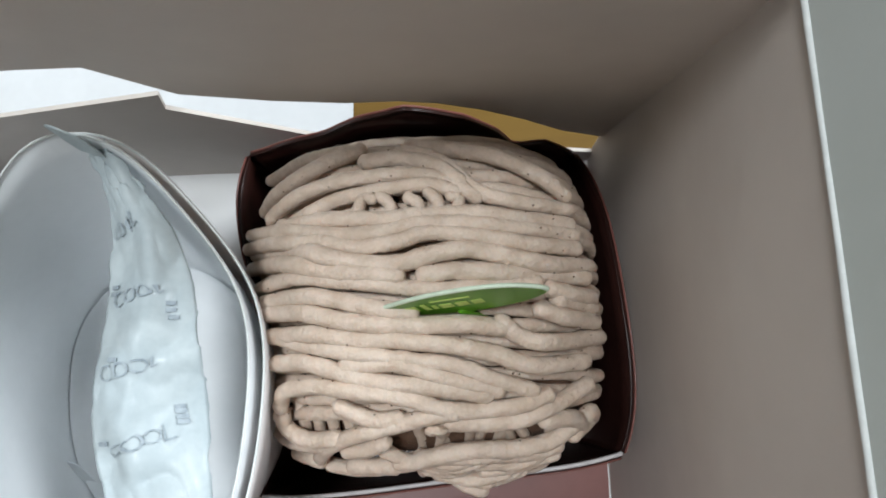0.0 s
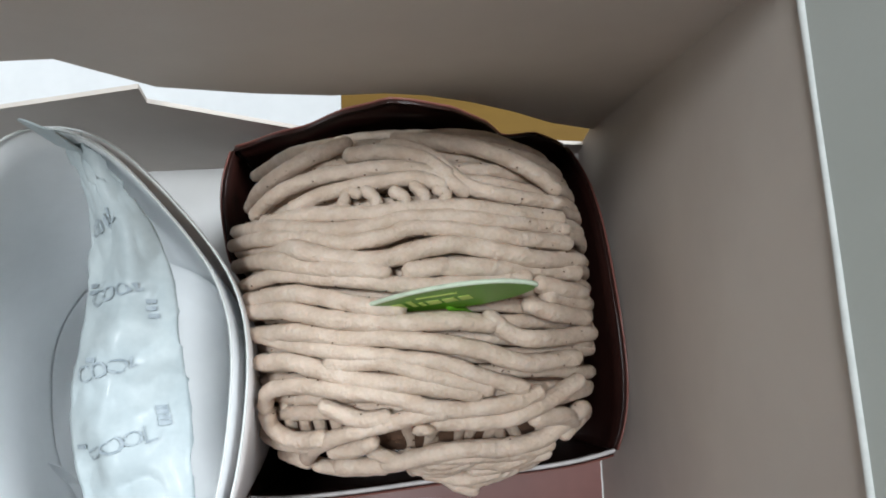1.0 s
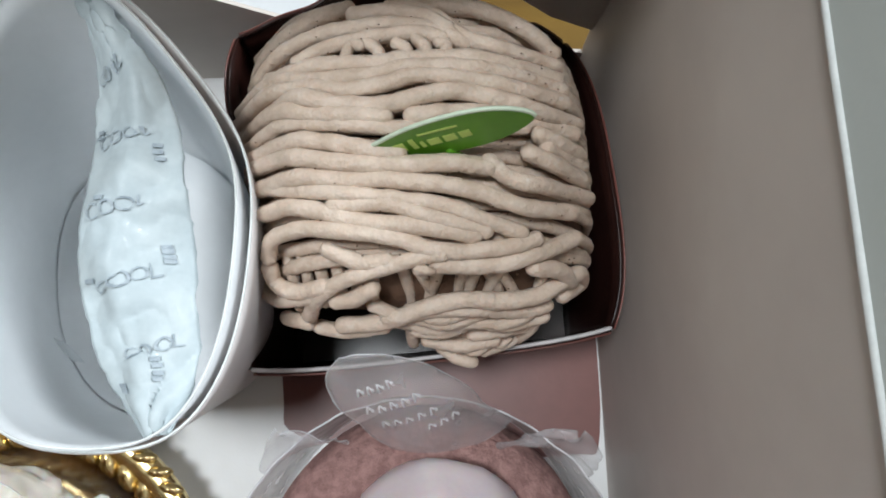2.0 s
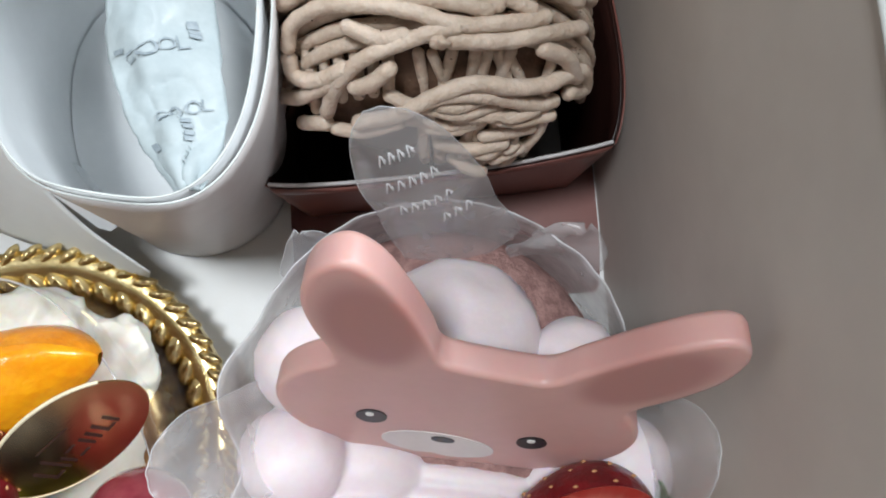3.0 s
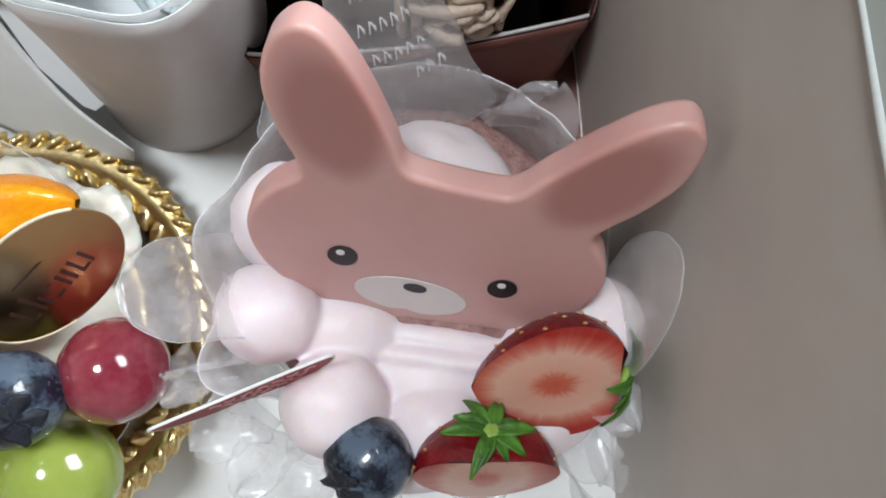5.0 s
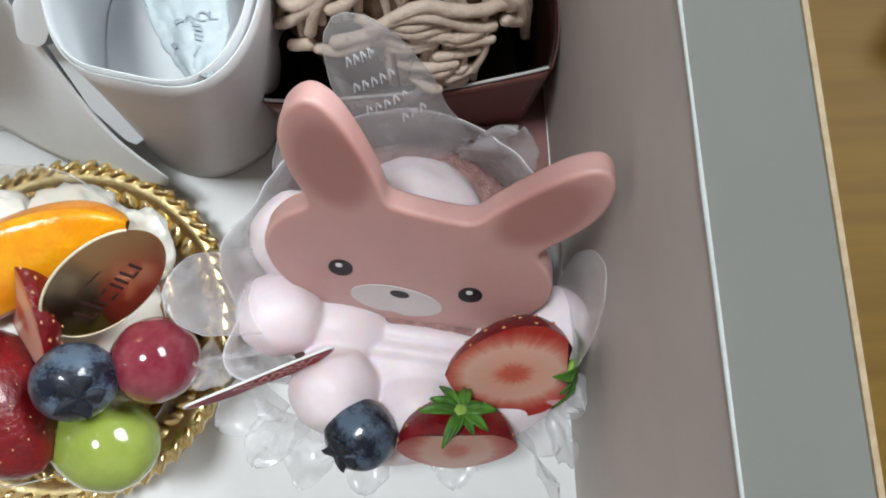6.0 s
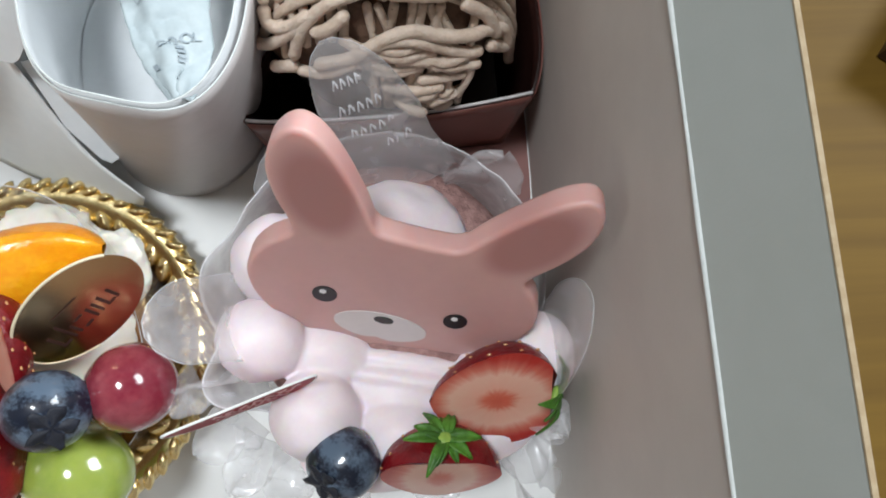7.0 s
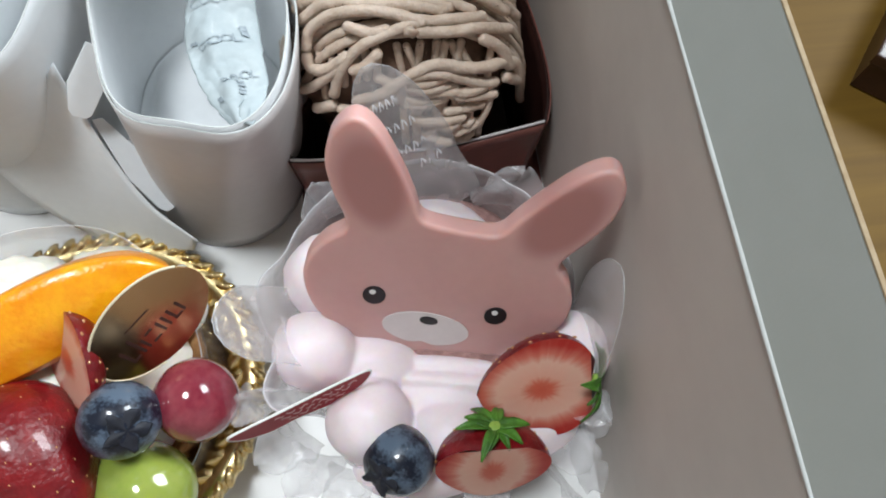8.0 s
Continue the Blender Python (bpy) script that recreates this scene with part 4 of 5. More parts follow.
def sepals(parent, m, r, count, spread, seed):
    """The leafy calyx, one mesh a leaf, round the z axis of m."""
    q = random.Random(seed)
    for k in range(count):
        a = 2 * math.pi * k / count + q.uniform(-0.25, 0.25)
        ln, w, drop = r * q.uniform(0.7, 1.2), r * q.uniform(0.14, 0.21), q.uniform(-0.2, 0.7)
        c, s = math.cos(a), math.sin(a)

        def f(u, v):
            d = ln * v
            x = w * (u - 0.5) * 2 * math.sin(math.pi * (0.12 + 0.88 * v)) ** 0.8
            z = spread * ln * (v - v * v * (1 + drop)) + 0.25 * abs(u - 0.5) * r * 0.5 + 0.3
            return (c * d - s * x, s * d + c * x, z)
        bm = bmesh.new()
        sheet(bm, f, 5, 8, 0.25)
        part("sepal", bm, M_SEPAL, parent, m=m)
    bm = bmesh.new()
    ball(bm, (0, 0, 0.6), (r * 0.26, r * 0.24, r * 0.12), None, 14, 8, 0.15, 0.3)
    part("stem_scar", bm, M_STEM, parent, "pale cut stem", m=m)


def strawberry_half(centre, tip_dir, cut_normal, length, radius, depth, label, seed, calyx=True, sink=0.42, nod=0.1):
    """Half a strawberry. Its frame: x towards the tip, z out of the cut face."""
    t = thing("strawberry_half", label, "strawberry", (centre[0], centre[1], centre[2] - depth * 0.7), group="strawberry halves")
    w = Vector(cut_normal).normalized()
    m = axes(centre, Vector(tip_dir) - w * w.dot(Vector(tip_dir)), w.cross(Vector(tip_dir)))
    n, k = 26, 22
    bm = bmesh.new()
    rows = []
    for i in range(n):
        s = i / (n - 1)
        r = max(0.02, berry_profile(s))
        rows.append([(length * (s - 0.45), radius * r * math.cos(math.pi * j / (k - 1)), -depth * r * math.sin(math.pi * j / (k - 1))) for j in range(k)])
    rows.insert(0, [(rows[0][0][0] + 0.8, p[1] * 0.04, p[2] * 0.04) for p in rows[0]])
    loft(bm, rows, False)
    skin = part("skin", bm, M_STRAW, t, m=m)
    bm = bmesh.new()
    rows = []
    for g in (1.0, 0.97, 0.8, 0.55, 0.3, 0.08):
        ring = []
        for i in range(n):
            s = i / (n - 1)
            ring.append((length * (s - 0.45) * g, radius * max(0.02, berry_profile(s)) * g, 0.25 * (1 - g) + 0.05))
        for i in range(n - 2, 0, -1):
            s = i / (n - 1)
            ring.append((length * (s - 0.45) * g, -radius * berry_profile(s) * g, 0.25 * (1 - g) + 0.05))
        rows.append(ring)
    loft(bm, rows, True, False, True)
    part("cut_face", bm, M_CUT, t, "pale pink cut flesh", m=m)
    bm = bmesh.new()
    q = random.Random(seed)
    for i in range(6):
        for j in range(7):
            s = 0.16 + 0.13 * i
            a = math.pi * (j + 0.3 + 0.5 * (i % 2)) / 7
            r = berry_profile(s)
            ball(bm, (length * (s - 0.45) + q.uniform(-.5, .5), radius * r * math.cos(a), -depth * r * math.sin(a)), (0.55, 0.34, 0.3), None, 7, 5)
    tagged(part("seed_cover", bm, M_SEED, skin, "small yellow seeds", m=m), kind="stuff")
    if calyx:
        base = m @ Vector((length * (-0.45) - 0.2, 0, -depth * sink))
        sepals(t, frame_to(base, m.to_3x3() @ Vector((-1, 0, nod - 0.2))), radius * (0.58 if sink > 0.3 else 0.66), 11, 0.7, seed)
    return t


def strawberry_whole(centre, tip_dir, length, radius, label, seed):
    t = thing("strawberry", label, "strawberry", (centre[0], centre[1], centre[2] - radius), group="strawberries on the tart")
    m = frame_to(centre, tip_dir)
    bm = bmesh.new()
    rows = []
    for i in range(24):
        s = i / 23
        r = max(0.02, berry_profile(s)) * radius
        rows.append([(r * math.cos(2 * math.pi * j / 36), r * math.sin(2 * math.pi * j / 36), length * (s - 0.45)) for j in range(36)])
    loft(bm, rows, True, True, True)
    skin = part("skin", bm, M_STRAW, t, m=m)
    bm = bmesh.new()
    for i in range(9):
        for j in range(13):
            s = 0.1 + 0.095 * i
            a = 2 * math.pi * (j + 0.5 * (i % 2)) / 13
            r = berry_profile(s) * radius * 0.985
            ball(bm, (r * math.cos(a), r * math.sin(a), length * (s - 0.45)), (0.22, 0.22, 0.42), None, 6, 5)
    tagged(part("seed_cover", bm, M_SEED, skin, "small yellow seeds", m=m), kind="stuff")
    return t


# ---------- fruit tart on its gold plate ----------
TC = Vector((-95.0, -76.0, 0))
gold = thing("gold_plate", "round embossed gold foil cake plate with rope rim", "cake plate", (TC.x, TC.y, 2))
bm = bmesh.new()
prof = [(1, 2.4), (33, 2.4), (36.5, 6.0), (38, 12.2), (41.5, 15.0), (44.5, 15.6), (46.3, 14.2), (46.6, 12.8), (44.5, 14.2), (41.5, 13.8), (38.6, 11.4), (37.2, 5.4), (33.5, 1.9 + 0.2), (1, 2.1)]
loft(bm, [[(TC.x + r * math.cos(2 * math.pi * i / 96), TC.y + r * math.sin(2 * math.pi * i / 96), z) for i in range(96)] for r, z in prof], True, True, True)
part("plate_body", bm, M_GOLD, gold)
def bead_mesh(radii):
    bm = bmesh.new()
    ball(bm, (0, 0, 0), radii, None, 12, 8, 0.12, 0.2, radii[0])
    me = bpy.data.meshes.new("bead")
    bm.to_mesh(me)
    bm.free()
    me.transform(Matrix.Scale(0.001, 4))
    me.materials.append(M_GOLD)
    for p in me.polygons:
        p.use_smooth = True
    return me


for r, z, count, skew, radii in ((45.4, 15.2, 60, 42, (3.1, 1.35, 1.5)), (38.9, 12.6, 44, -38, (3.9, 2.2, 2.2))):
    me = bead_mesh(radii)
    for i in range(count):
        a = 2 * math.pi * i / count
        ob = new("bead", me)
        m = Matrix.Translation((0.001 * (TC.x + r * math.cos(a)), 0.001 * (TC.y + r * math.sin(a)), 0.001 * (z + rng.uniform(-0.3, 0.3))))
        ob.parent, ob.matrix_parent_inverse = gold, placed(gold).inverted()
        ob.matrix_basis = m @ Matrix.Rotation(a + math.pi / 2 + radians(skew + rng.uniform(-7, 7)), 4, "Z")

tart = thing("fruit_tart", "round baked tart filled with white cream under fruit", "tart", (TC.x, TC.y, 2.6))
bm = bmesh.new()
rings = []
for r, z in ((1, 3.0), (29, 3.0), (33.5, 24), (34.5, 27.5), (33, 28.5), (30.5, 26), (1, 25)):
    rings.append([(TC.x + (r + (0.5 * math.sin(40 * 2 * math.pi * i / 240) if r > 20 else 0)) * math.cos(2 * math.pi * i / 240),
                   TC.y + (r + (0.5 * math.sin(40 * 2 * math.pi * i / 240) if r > 20 else 0)) * math.sin(2 * math.pi * i / 240), z) for i in range(240)])
loft(bm, rings, True, True, True)
part("crust", bm, M_CRUST, tart, "golden brown fluted crust")
bm = bmesh.new()
rings = []
for j in range(14):
    s = j / 13
    rings.append([(TC.x + 31 * s * math.cos(2 * math.pi * i / 60) + 0.01 * math.cos(i), TC.y + 31 * s * math.sin(2 * math.pi * i / 60) + 0.01 * math.sin(i),
                   45 - 19 * s ** 2.4 + 1.2 * noise.noise(Vector((s * 3 * math.cos(i / 9.5), s * 3 * math.sin(i / 9.5), 2)))) for i in range(60)])
rings[0] = [(TC.x + 0.2 * math.cos(2 * math.pi * i / 60), TC.y + 0.2 * math.sin(2 * math.pi * i / 60), 45) for i in range(60)]
loft(bm, rings, True, True, False)
part("cream", bm, M_CREAM, tart, "smooth white whipped cream")
for c, r in (((-84, -50, 34), (13, 9, 5.5)), ((-106, -50, 34), (13, 9, 5.5)), ((-68, -58, 32), (9, 10, 5))):
    bm = bmesh.new()
    ball(bm, c, r, None, 36, 22, 0.22, 0.12, c[0])
    part("cream_dollop", bm, M_CREAM, tart)

film_b = thing("tart_film", "clear plastic cake film wrapped round the fruit tart", "cake film", (TC.x, TC.y, 2.8))
def tart_film_f(u, v):
    a = 2 * math.pi * u
    r = 35.6 + 1.6 * v + 0.5 * math.sin(7 * a) * v
    h = 44.5 + 0.8 * math.sin(5 * a) - 24 * bump_at(360 * u, 312, 75)
    return (TC.x + r * math.cos(a), TC.y + r * math.sin(a), 3.0 + h * v)


bm = bmesh.new()
sheet(bm, tart_film_f, 96, 6, 0.2, True)
wrap = part("wrap", bm, M_CLEAR2, film_b)
bm = bmesh.new()
tube(bm, [Vector(tart_film_f(i / 120, 1.0)) for i in range(121)], 0.16, 6)
part("film_edge", bm, M_FILM_EDGE, wrap, "bright cut edge of the film")

# peach wedge
peach = thing("peach_wedge", "glossy orange peach wedge lying on the tart", "fruit wedge", (-88, -57, 44))


PEACH_WAY = spline([(-124, -81, 0), (-111, -72.5, 0), (-98, -66.5, 0), (-84, -61.0, 0), (-72, -57.5, 0), (-61.5, -56.5, 0)], 37)


def peach_f(a, s):
    """A crescent wedge: s along its length, a round its three-sided section."""
    c = PEACH_WAY[min(36, int(round(36 * s)))]
    w = 12.0 * math.sin(math.pi * (0.03 + 0.963 * s)) ** 0.6
    third = 2 * math.pi / 3
    k = 0.42 + 0.78 * (math.cos(math.pi / 3) / math.cos((a + 0.75) % third - math.pi / 3))
    p, d = k * math.cos(a), k * math.sin(a)
    g = 0.25 * noise.noise(Vector((c.x * 0.35, a * 2.0, 3)))
    return (c.x + 0.15 * w * p, c.y + w * p, 53.5 + 0.80 * w * d + g)


bm = bmesh.new()
loft(bm, [[peach_f(2 * math.pi * i / 36, j / 36) for i in range(6, 20)] for j in range(37)], False)
part("outer_side", bm, M_ORANGE, peach)
bm = bmesh.new()
loft(bm, [[peach_f(2 * math.pi * i / 36, j / 36) for i in range(19, 43)] for j in range(37)], False)
part("cut_side", bm, M_ORANGE_CUT, peach, "deep orange wet cut flesh")

strawberry_whole((-95, -95, 46), (0.55, -0.6, 0.1), 36, 15, "glossy whole red strawberry lying on the tart", 3)
strawberry_half((-84.5, -75.5, 53), (0.35, -0.9, 0.1), (-0.70, -0.3, 0.62), 25, 10.5, 8, "glazed strawberry half leaning against the amber badge", 5, False)
blueberry((-71.5, -90.5, 55.0), 8.6, (0.48, -0.42, 0.74), "dusty blue blueberry resting on the fruit tart", 1.0)
grape((-57.6, -86.6, 46.5), (9.8, 10.2, 9.8), (0.3, 1, 0.2), M_GRAPE, "glossy dark red grape on the fruit tart")
grape((-72.5, -104.5, 38.5), (11.2, 10.5, 13.0), (1, -0.5, 0.1), M_GREEN, "glossy halved green grape on the fruit tart")

# amber badge
badge = thing("amber_badge", "oval amber plastic badge with dark print on the tart", "badge", (-64, -72, 50))
BM = axes((-64.5, -70.5, 57.5), (29, 15.5, 3.0), (-0.2, 0.45, 0.9))
BT = radians(22)
OVAL = [(17.0 * math.cos(a) * math.cos(BT) - 10.6 * math.sin(a) * math.sin(BT), 17.0 * math.cos(a) * math.sin(BT) + 10.6 * math.sin(a) * math.cos(BT)) for a in (2 * math.pi * i / 64 for i in range(64))]
bm = bmesh.new()
plate(bm, OVAL, -0.35, 0.0, 0.12, 1)
card = part("badge_plate", bm, M_BADGE, badge, smooth=False, m=BM)
bm = bmesh.new()
tube(bm, [Vector((x, y, -0.15)) for x, y in OVAL[4:44]], 0.35, 6)
part("badge_rim", bm, M_BADGE_EDGE, card, "pale shiny rim", m=BM)
for x0, w, y0, h in ((-10, 2.6, -0.6, 0.9), (-10, 0.8, -0.6, 5.0), (-6.4, 0.7, -0.5, 6.0), (-4.6, 0.6, -0.4, 3.4), (-2.8, 2.4, -0.3, 0.8), (-2.8, 2.4, 2.7, 0.8), (0.8, 0.7, 0.0, 3.6), (2.6, 0.7, 0.1, 3.6), (4.6, 2.4, 0.2, 0.8), (4.6, 0.7, 0.4, 3.6), (7.4, 0.7, 0.4, 3.6), (-4.5, 8.0, 7.0, 0.6)):
    bm = bmesh.new()
    plate(bm, [(x0, y0 - 4), (x0 + w, y0 - 3.7), (x0 + w * 0.9, y0 - 4 + h), (x0 - 0.2, y0 - 4.3 + h)], 0.03, 0.1)
    bm.transform(Matrix.Rotation(BT - 0.15, 4, "Z"))
    part("print_bar", bm, M_BADGE_INK, card, smooth=False, m=BM)

# ---------- rabbit cake ----------
RC = Vector((-1.0, -68.0, 0))
cake = thing("rabbit_cake", "round pink crumb cake with piped pale pink cream body", "cake", (RC.x, RC.y, 2.2))
bm = bmesh.new()
rings = []
for r, z in ((1, 2.4), (33, 2.4), (34.5, 5), (34.8, 20), (34.2, 31), (31.5, 36), (26, 38.5), (12, 39.5), (0.5, 40)):
    rings.append([(RC.x + r * math.cos(2 * math.pi * i / 72) * (1 + 0.015 * noise.noise(Vector((i * 0.5, z, 1)))), RC.y + r * math.sin(2 * math.pi * i / 72), z + (0.7 * noise.noise(Vector((r * math.cos(i / 11.5), r * math.sin(i / 11.5), 0)) * 0.25) if z > 30 else 0)) for i in range(72)])
loft(bm, rings, True, True, True)
part("sponge", bm, M_CAKE, cake, "rough pink-brown crumb coat")


def blob(name, c, r, seed, turn=None, peak=0.0):
    bm = bmesh.new()
    ball(bm, c, r, turn, 30, 20, 0.07, 0.09, seed)
    if peak:
        for v in bm.verts:
            d = (Vector(v.co) - Vector(c))
            if d.length > 0.1 and d.normalized().z > 0.94:
                v.co.z += peak * (d.normalized().z - 0.94) * 16
    return part(name, bm, M_PINKCREAM, cake)


blob("cream_head", (2.0, -57, 42), (17.5, 15.5, 14.5), 1.0, None, 1.5)
blob("cream_tuft", (-24.5, -59.5, 45), (11.5, 11, 10.5), 2.0)
blob("cream_tuft", (25, -63, 43), (9, 9, 9), 3.0)
BODY = [((0.5, -80.0, 32.5), (21, 6, 5.5), -11), ((-30.0, -77.3, 42.6), (10.4, 10.0, 9.8), -12), ((-17, -80.5, 36.5), (13, 9.0, 8.0), -14), ((34, -84, 38.5), (9.2, 10.5, 9.5), 0),
        ((24, -87, 35), (11, 8, 8), 0), ((0, -91.5, 31), (19, 12, 10.5), 0), ((1.0, -84.0, 37.6), (18, 3.0, 3.4), -11), ((1.5, -88.2, 39.0), (16, 2.6, 3.2), -11),
        ((-18.2, -95.4, 40.5), (10.6, 10.4, 10.6), 0), ((0.5, -101, 36), (11, 9.5, 9.4), 0), ((-4, -106, 27), (20, 9, 12), 0), ((20, -100, 31), (14, 9, 10), 0)]
bm = bmesh.new()
for k, (c, r, turn) in enumerate(BODY):
    ball(bm, c, r, Matrix.Rotation(radians(turn), 3, "Z"), 30, 20, 0.05, 0.09, 4.0 + k)
body = part("cream_body", bm, M_PINKCREAM, cake, "piped body with arms, legs and a folded collar")
fuse = body.modifiers.new("fuse", "REMESH")
fuse.mode, fuse.voxel_size, fuse.use_smooth_shade = "VOXEL", 0.0006, True
soft = body.modifiers.new("soft", "SMOOTH")
soft.factor, soft.iterations = 0.5, 4

# face slab: one plain moulded piece
FU, FV = Vector((0.9557, -0.2404, -0.170)), Vector((0.2546, 0.3846, 0.8873))
FM = axes((0.4, -72.7, 55.3), FU, FV)
HALF = [(0, -20.3), (11, -19.2), (20.5, -15.2), (27.5, -8.5), (30.9, 0), (30.8, 7.5), (27.9, 14), (24.0, 18.6), (24.5, 22.5), (27.6, 28.5), (29.9, 35.5), (29.7, 42),
        (27.6, 46.2), (24.6, 47.4), (20.6, 44.8), (15.6, 38), (11.2, 30.5), (8.7, 25.7), (5, 24.4)]
OUT = closed_spline(HALF + [(-x, y) for x, y in reversed(HALF) if x > 0], 190)


def inset(pts, d):
    """The outline moved inwards by d."""
    out, n = [], len(pts)
    for i, p in enumerate(pts):
        t = pts[(i + 1) % n] - pts[i - 1]
        nrm = Vector((-t.y, t.x)).normalized()
        out.append(Vector((p.x, p.y)) + nrm * d)
    return out


face_slab = thing("chocolate_rabbit", "pink moulded chocolate rabbit face leaning on cream", "chocolate figure", tuple(FM @ Vector((0, -16, -2))))
bm = bmesh.new()
ROUND = [(1.6, -5.6), (0.8, -5.4), (0.25, -5.0), (0.0, -4.4), (0.0, -4.2), (0.0, -1.0), (0.05, -0.75), (0.2, -0.4), (0.5, -0.12), (0.9, -0.02), (1.2, 0.0), (1.8, 0.0)]
loft(bm, [[(p.x, p.y, z) for p in inset(OUT, d)] for d, z in ROUND], True, True, True)


def stamp(bm, pts, z, slot):
    vs = [bm.verts.new((p[0], p[1], z)) for p in pts]
    f = bm.faces.new(vs)
    ring = [bm.verts.new((p[0], p[1], z - 0.35)) for p in pts]
    f.material_index = slot
    for i in range(len(vs)):
        bm.faces.new((vs[i], ring[i], ring[(i + 1) % len(vs)], vs[(i + 1) % len(vs)])).material_index = slot


def oval(cx, cy, rx, ry, turn=0.0, n=36):
    c, s = math.cos(radians(turn)), math.sin(radians(turn))
    return [(cx + rx * math.cos(a) * c - ry * math.sin(a) * s, cy + rx * math.cos(a) * s + ry * math.sin(a) * c) for a in (2 * math.pi * i / n for i in range(n))]


for sx in (-1, 1):
    stamp(bm, oval(sx * 14.5, 0, 2.65, 3.0), 0.2, 1)
    stamp(bm, oval(sx * 14.5 - 0.5, 1.2, 0.75, 0.75), 0.34, 3)
muzzle = [(-0.5 + (10.6 * math.cos(a)), -9.0 + 6.0 * math.sin(a) + (1.2 * max(0, 1 - abs(math.cos(a)) * 3.5) if math.sin(a) < 0 else 0)) for a in (2 * math.pi * i / 60 for i in range(60))]
stamp(bm, muzzle, 0.18, 2)
stamp(bm, oval(-0.4, -5.6, 2.2, 1.4), 0.32, 1)
slab = part("moulded_slab", bm, M_CHOC, face_slab, m=FM, extra=(M_BLACK, M_ICING, M_SHINE))
for p in slab.data.polygons:
    p.use_smooth = p.material_index == 0

strawberry_half((23.2, -93.8, 47.5), (-0.97, -0.03, 0.12), (0.02, -0.66, 0.75), 28, 13.4, 12.5, "strawberry half with green calyx on pink cream", 11, True, 0.12, 0.6)
strawberry_half((9.5, -110.5, 43.0), (-0.10, -0.30, -0.9), (-0.02, -0.88, 0.45), 21, 13.6, 12.0, "strawberry half with calyx up against pink cream", 12)
blueberry((-12.0, -105.5, 44.5), 8.3, (-0.55, -0.50, 0.65), "dusty blue blueberry resting on pale pink cream", 2.0)

# red pick
pick = thing("red_pick", "thin red plastic pick with pale print on the cake", "cake pick", (-33, -90, 50))
PM = axes((-32.5, -91.7, 55.7), (32.7, 11.0, 3.8), (0.25, 0.19, 1))
LENS = closed_spline([(-17.4, -0.6), (-12, 0.4), (-4, 0.3), (4, 0.5), (12, 0.4), (17.4, -0.8), (14, -7.2), (6, -11.0), (-3, -9.2), (-10, -9.6), (-15.5, -6.2)], 54)
bm = bmesh.new()
plate(bm, LENS, -0.25, 0.25, 0.1, 1)
blade = part("blade", bm, M_RED, pick, smooth=False, m=PM)
bm = bmesh.new()
tube(bm, [Vector((p.x, p.y, 0)) for p in LENS] + [Vector((LENS[0].x, LENS[0].y, 0))], 0.32, 6)
part("blade_edge", bm, M_SHINE, blade, "white cut edge", m=PM)

for row, y0 in enumerate((-2.2, -4.6, -7.0)):
    for k in range(7 - row):
        bm = bmesh.new()
        x = -6.5 + 3.0 * k + 0.9 * row
        tube(bm, [Vector((x + 0.5 * q, y0 + 0.55 * math.sin(q * 1.5 + k * 1.7), 0.3)) for q in range(5)], 0.17, 5)
        part("print_stroke", bm, M_PINKINK, blade, m=PM)

# cake film with loose petals
film = thing("cake_film", "crinkled clear plastic film with white print round the cake", "cake film", (RC.x, RC.y, 2.2))


def film_f(u, v):
    a = 360 * u
    r = 36.0 + 2.2 * v
    h = 43.0
    h += 3 * bump_at(a, 178, 26) + 6 * bump_at(a, 205, 22)
    h -= 17 * bump_at(a, 275, 80) + 9 * bump_at(a, 345, 50)
    flare = 3 * bump_at(a, 176, 24) + 6 * bump_at(a, 212, 18) + 3 * bump_at(a, 245, 22) + 3 * math.sin(radians(a * 11)) * bump_at(a, 230, 55)
    if not 20 < a < 140:
        h += 1.5 * math.sin(radians(a * 7)) + 1.2 * math.sin(radians(a * 13 + 40))
    r += flare * smoothstep(0.45, 1.0, v) + 0.7 * noise.noise(Vector((u * 40, v * 3, 0))) * v
    r = min(r, (40.5 - RC.x) / max(0.05, math.cos(radians(a)))) if math.cos(radians(a)) > 0.3 else r
    return (RC.x + r * math.cos(radians(a)), RC.y + r * math.sin(radians(a)), 2.6 + h * v)


bm = bmesh.new()
sheet(bm, film_f, 180, 14, 0.18, True)
wrap = part("wrap", bm, M_WRAP, film)
bm = bmesh.new()
tube(bm, [Vector(film_f(i / 180, 1.0)) for i in range(181)], 0.18, 6)
part("film_edge", bm, M_FILM_EDGE, wrap, "bright cut edge of the film")


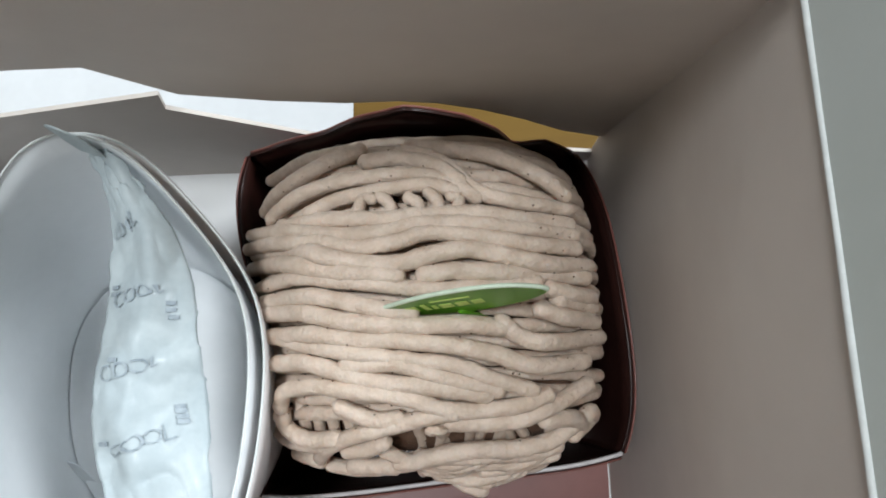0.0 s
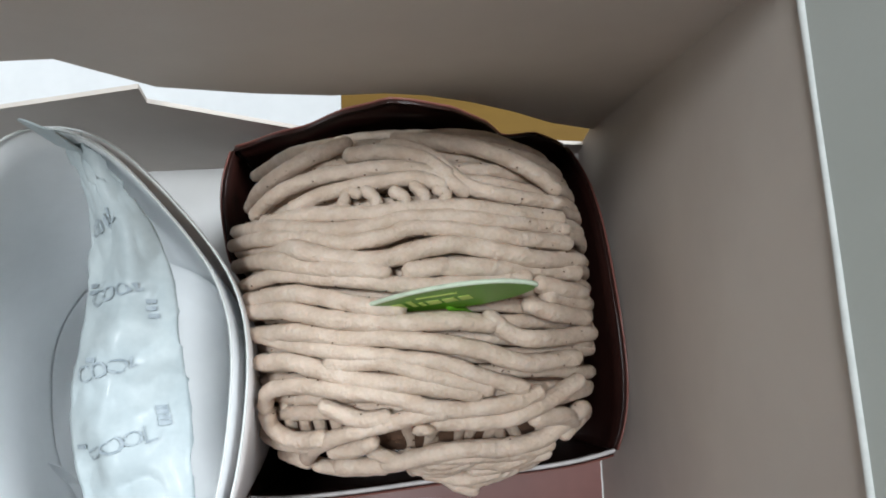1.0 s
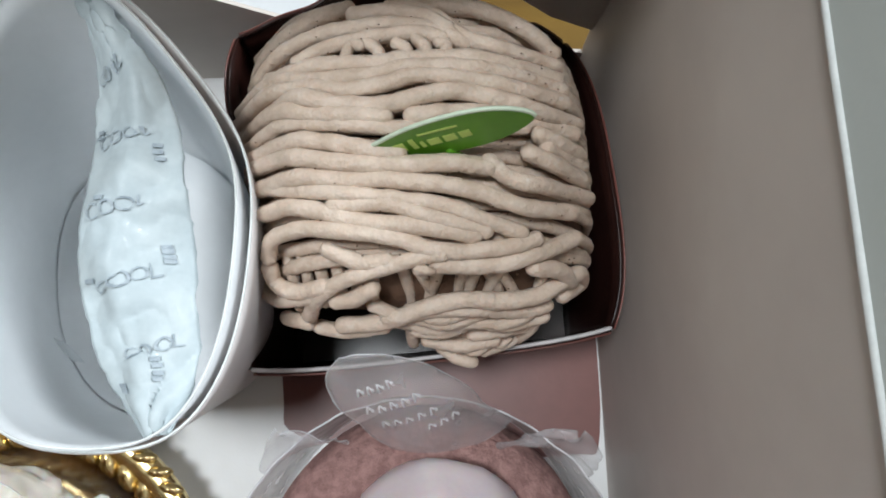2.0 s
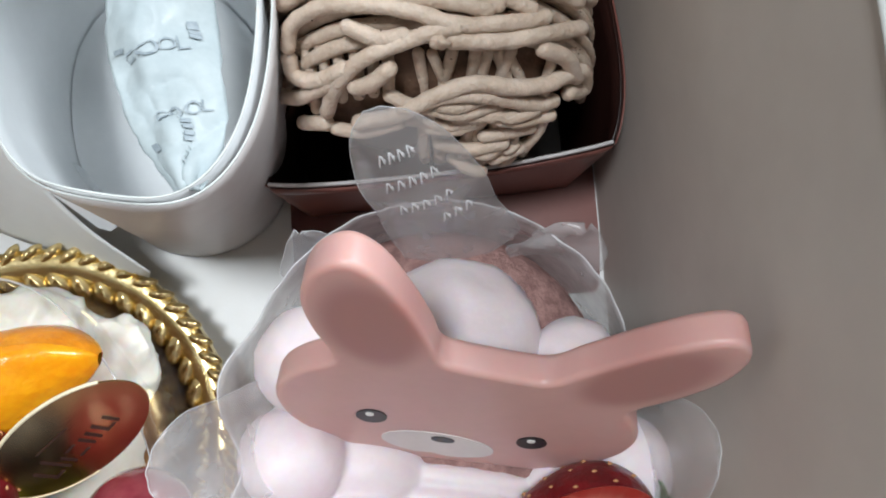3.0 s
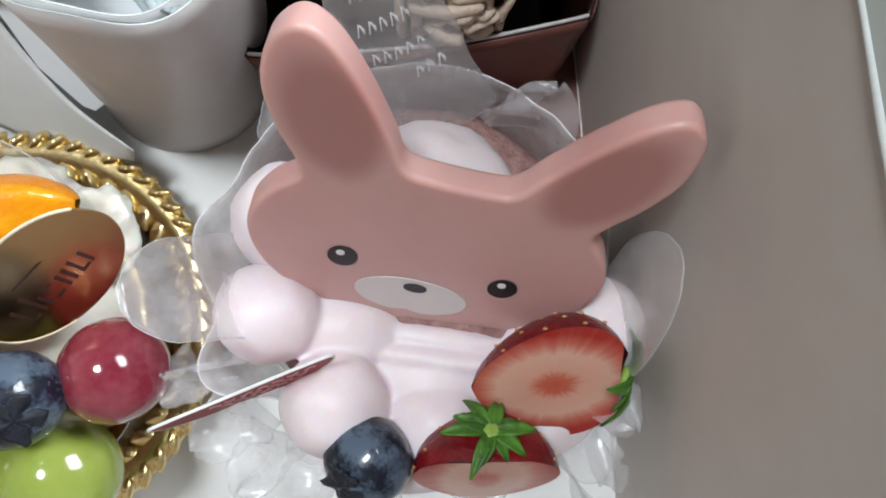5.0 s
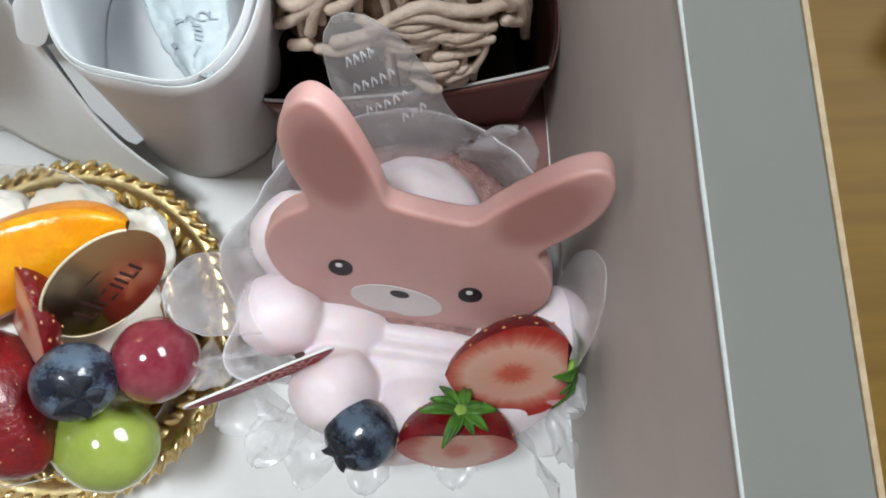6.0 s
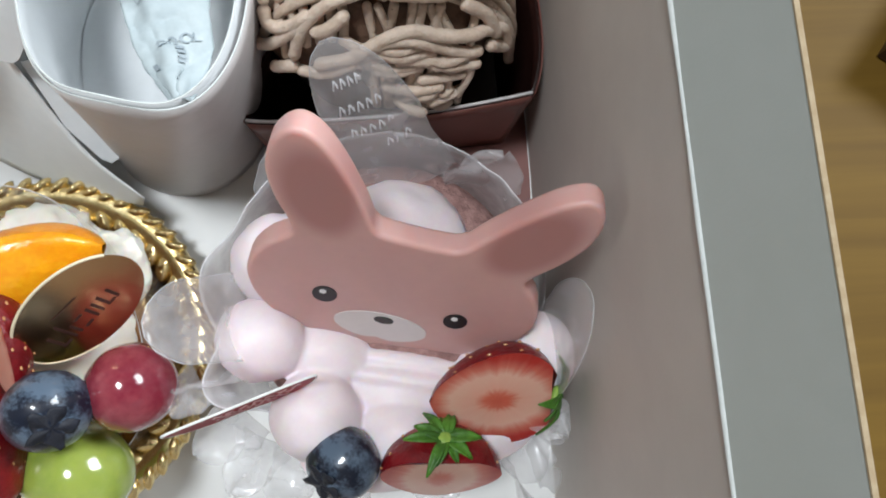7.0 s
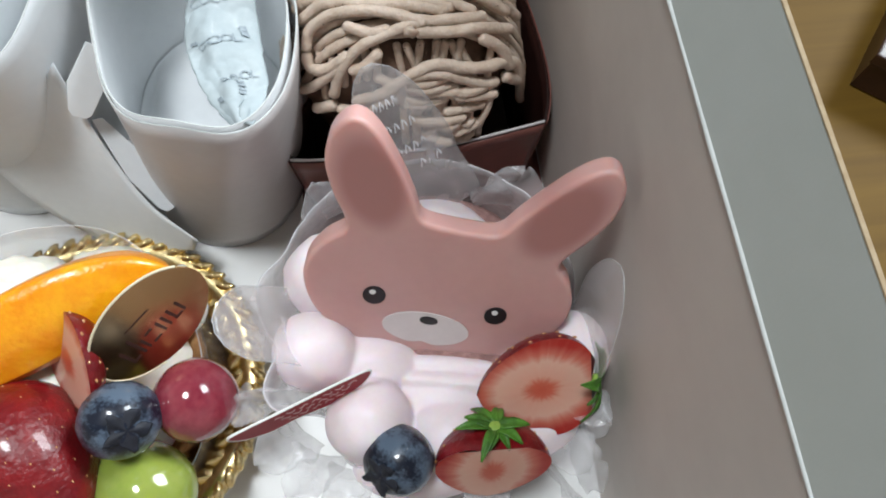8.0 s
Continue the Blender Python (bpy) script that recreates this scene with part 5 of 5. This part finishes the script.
def petal(foot, tip, width, normal, curl, crumple=0.6, name="petal", shoulder=0.72, lean=0.0):
    """A loose rounded tongue of film from foot to tip."""
    a, b = Vector(foot), Vector(tip)
    ln = (b - a).length
    d = (b - a).normalized()
    s = d.cross(Vector(normal)).normalized()
    n = s.cross(d)

    def f(u, v):
        w = width * (1 - 0.25 * v) * (math.sqrt(max(0.0, 1 - max(0.0, (v - shoulder) / (1.005 - shoulder)) ** 2)) if v > shoulder else 1.0)
        x = lean * width * v * v + (u - 0.5) * w * (1 + 0.12 * crumple * noise.noise(Vector((v * 5, ln, u))))
        return a + d * (ln * v) + s * x + n * (curl * ((u - 0.5) * 2 * w / width) ** 2 + 2.0 * math.sin(2.6 * v) + crumple * (noise.noise(Vector((u * 2.2, v * 2.6, ln))) + 0.35 * abs(noise.noise(Vector((u * 5, v * 5, ln + 4))))))
    bm = bmesh.new()
    sheet(bm, f, 16, 22, 0.18)
    ob = part(name, bm, M_CLEAR, film)
    if crumple > 2:
        return ob, f
    bm = bmesh.new()
    tube(bm, [f(0.0, k / 20) for k in range(21)] + [f(k / 8, 1.0) for k in range(1, 8)] + [f(1.0, k / 20) for k in range(20, -1, -1)], 0.08, 5)
    part("film_edge", bm, M_FILM_EDGE, ob, "bright cut edge of the film")
    return ob, f


tall, tall_f = petal((6.5, -41, 36), (-9.5, -21.2, 79), 24, (0.2, -1, 0.3), -3.0, shoulder=0.55)
petal((24, -41, 34), (29, -36, 49), 21, (-0.4, -1, 0.3), 3.5, 2.2, shoulder=0.3)
petal((-24, -39, 35), (-27, -34, 48), 17, (0.4, -1, 0.2), 3.0, 1.6, shoulder=0.35)
petal((-33, -72, 43), (-47.5, -76, 70), 21, (0.7, 0.1, 0.6), 2.0)
petal((-43, -88, 36), (-50, -94, 45), 14, (-0.6, -0.5, 0.8), 3, 2.1)
petal((37.5, -88, 26), (40.9, -75, 74), 25, (-1, 0, 0.1), 0.5, 0.35, shoulder=0.62)
petal((37.5, -95, 20), (40.5, -101, 40), 15, (-1, -0.2, 0.3), 1.5, 2.1)
petal((35, -104, 10), (39.5, -110, 33), 24, (-0.9, -0.4, 0.4), 2.0, 2.1)
petal((30, -112, 6), (36, -122, 22), 24, (-0.5, -0.7, 0.6), 2.0, 2.1)
for foot, tip, width in (((-36, -94, 30), (-46, -103, 40), 15), ((-31, -101, 28), (-38, -113, 37), 15), ((-23, -106, 25), (-28, -119, 33), 14), ((-11, -109, 22), (-14, -122, 27), 13),
                         ((-38, -84, 40), (-46, -86, 54), 12), ((27, -103, 28), (33, -114, 35), 15), ((33, -96, 32), (39, -104, 42), 13), ((8, -110, 20), (9, -122, 25), 14)):
    petal(foot, tip, width, (tip[0] * 0.01, -0.5, 0.8), rng.uniform(1.5, 3.0), 2.05, shoulder=0.5)
for r_, c_ in (((0.76, 0.36), 4), ((0.62, 0.32), 5), ((0.48, 0.32), 5), ((0.36, 0.62), 3)):
    for k in range(c_):
        u = r_[1] - 0.1 + k * 0.105
        p, pu, pv = tall_f(u, r_[0]), tall_f(u + 0.10, r_[0]), tall_f(u + 0.02, r_[0] + 0.075)
        nrm = (pu - p).cross(pv - p).normalized()
        bm = bmesh.new()
        tube(bm, spline([p, pv.lerp(pu, 0.3), p.lerp(pv, 0.2).lerp(pu, 0.6), pu.lerp(pv, 0.4)], 8), 0.16, 5)
        part("print_stroke", bm, M_WHITEINK, tall)
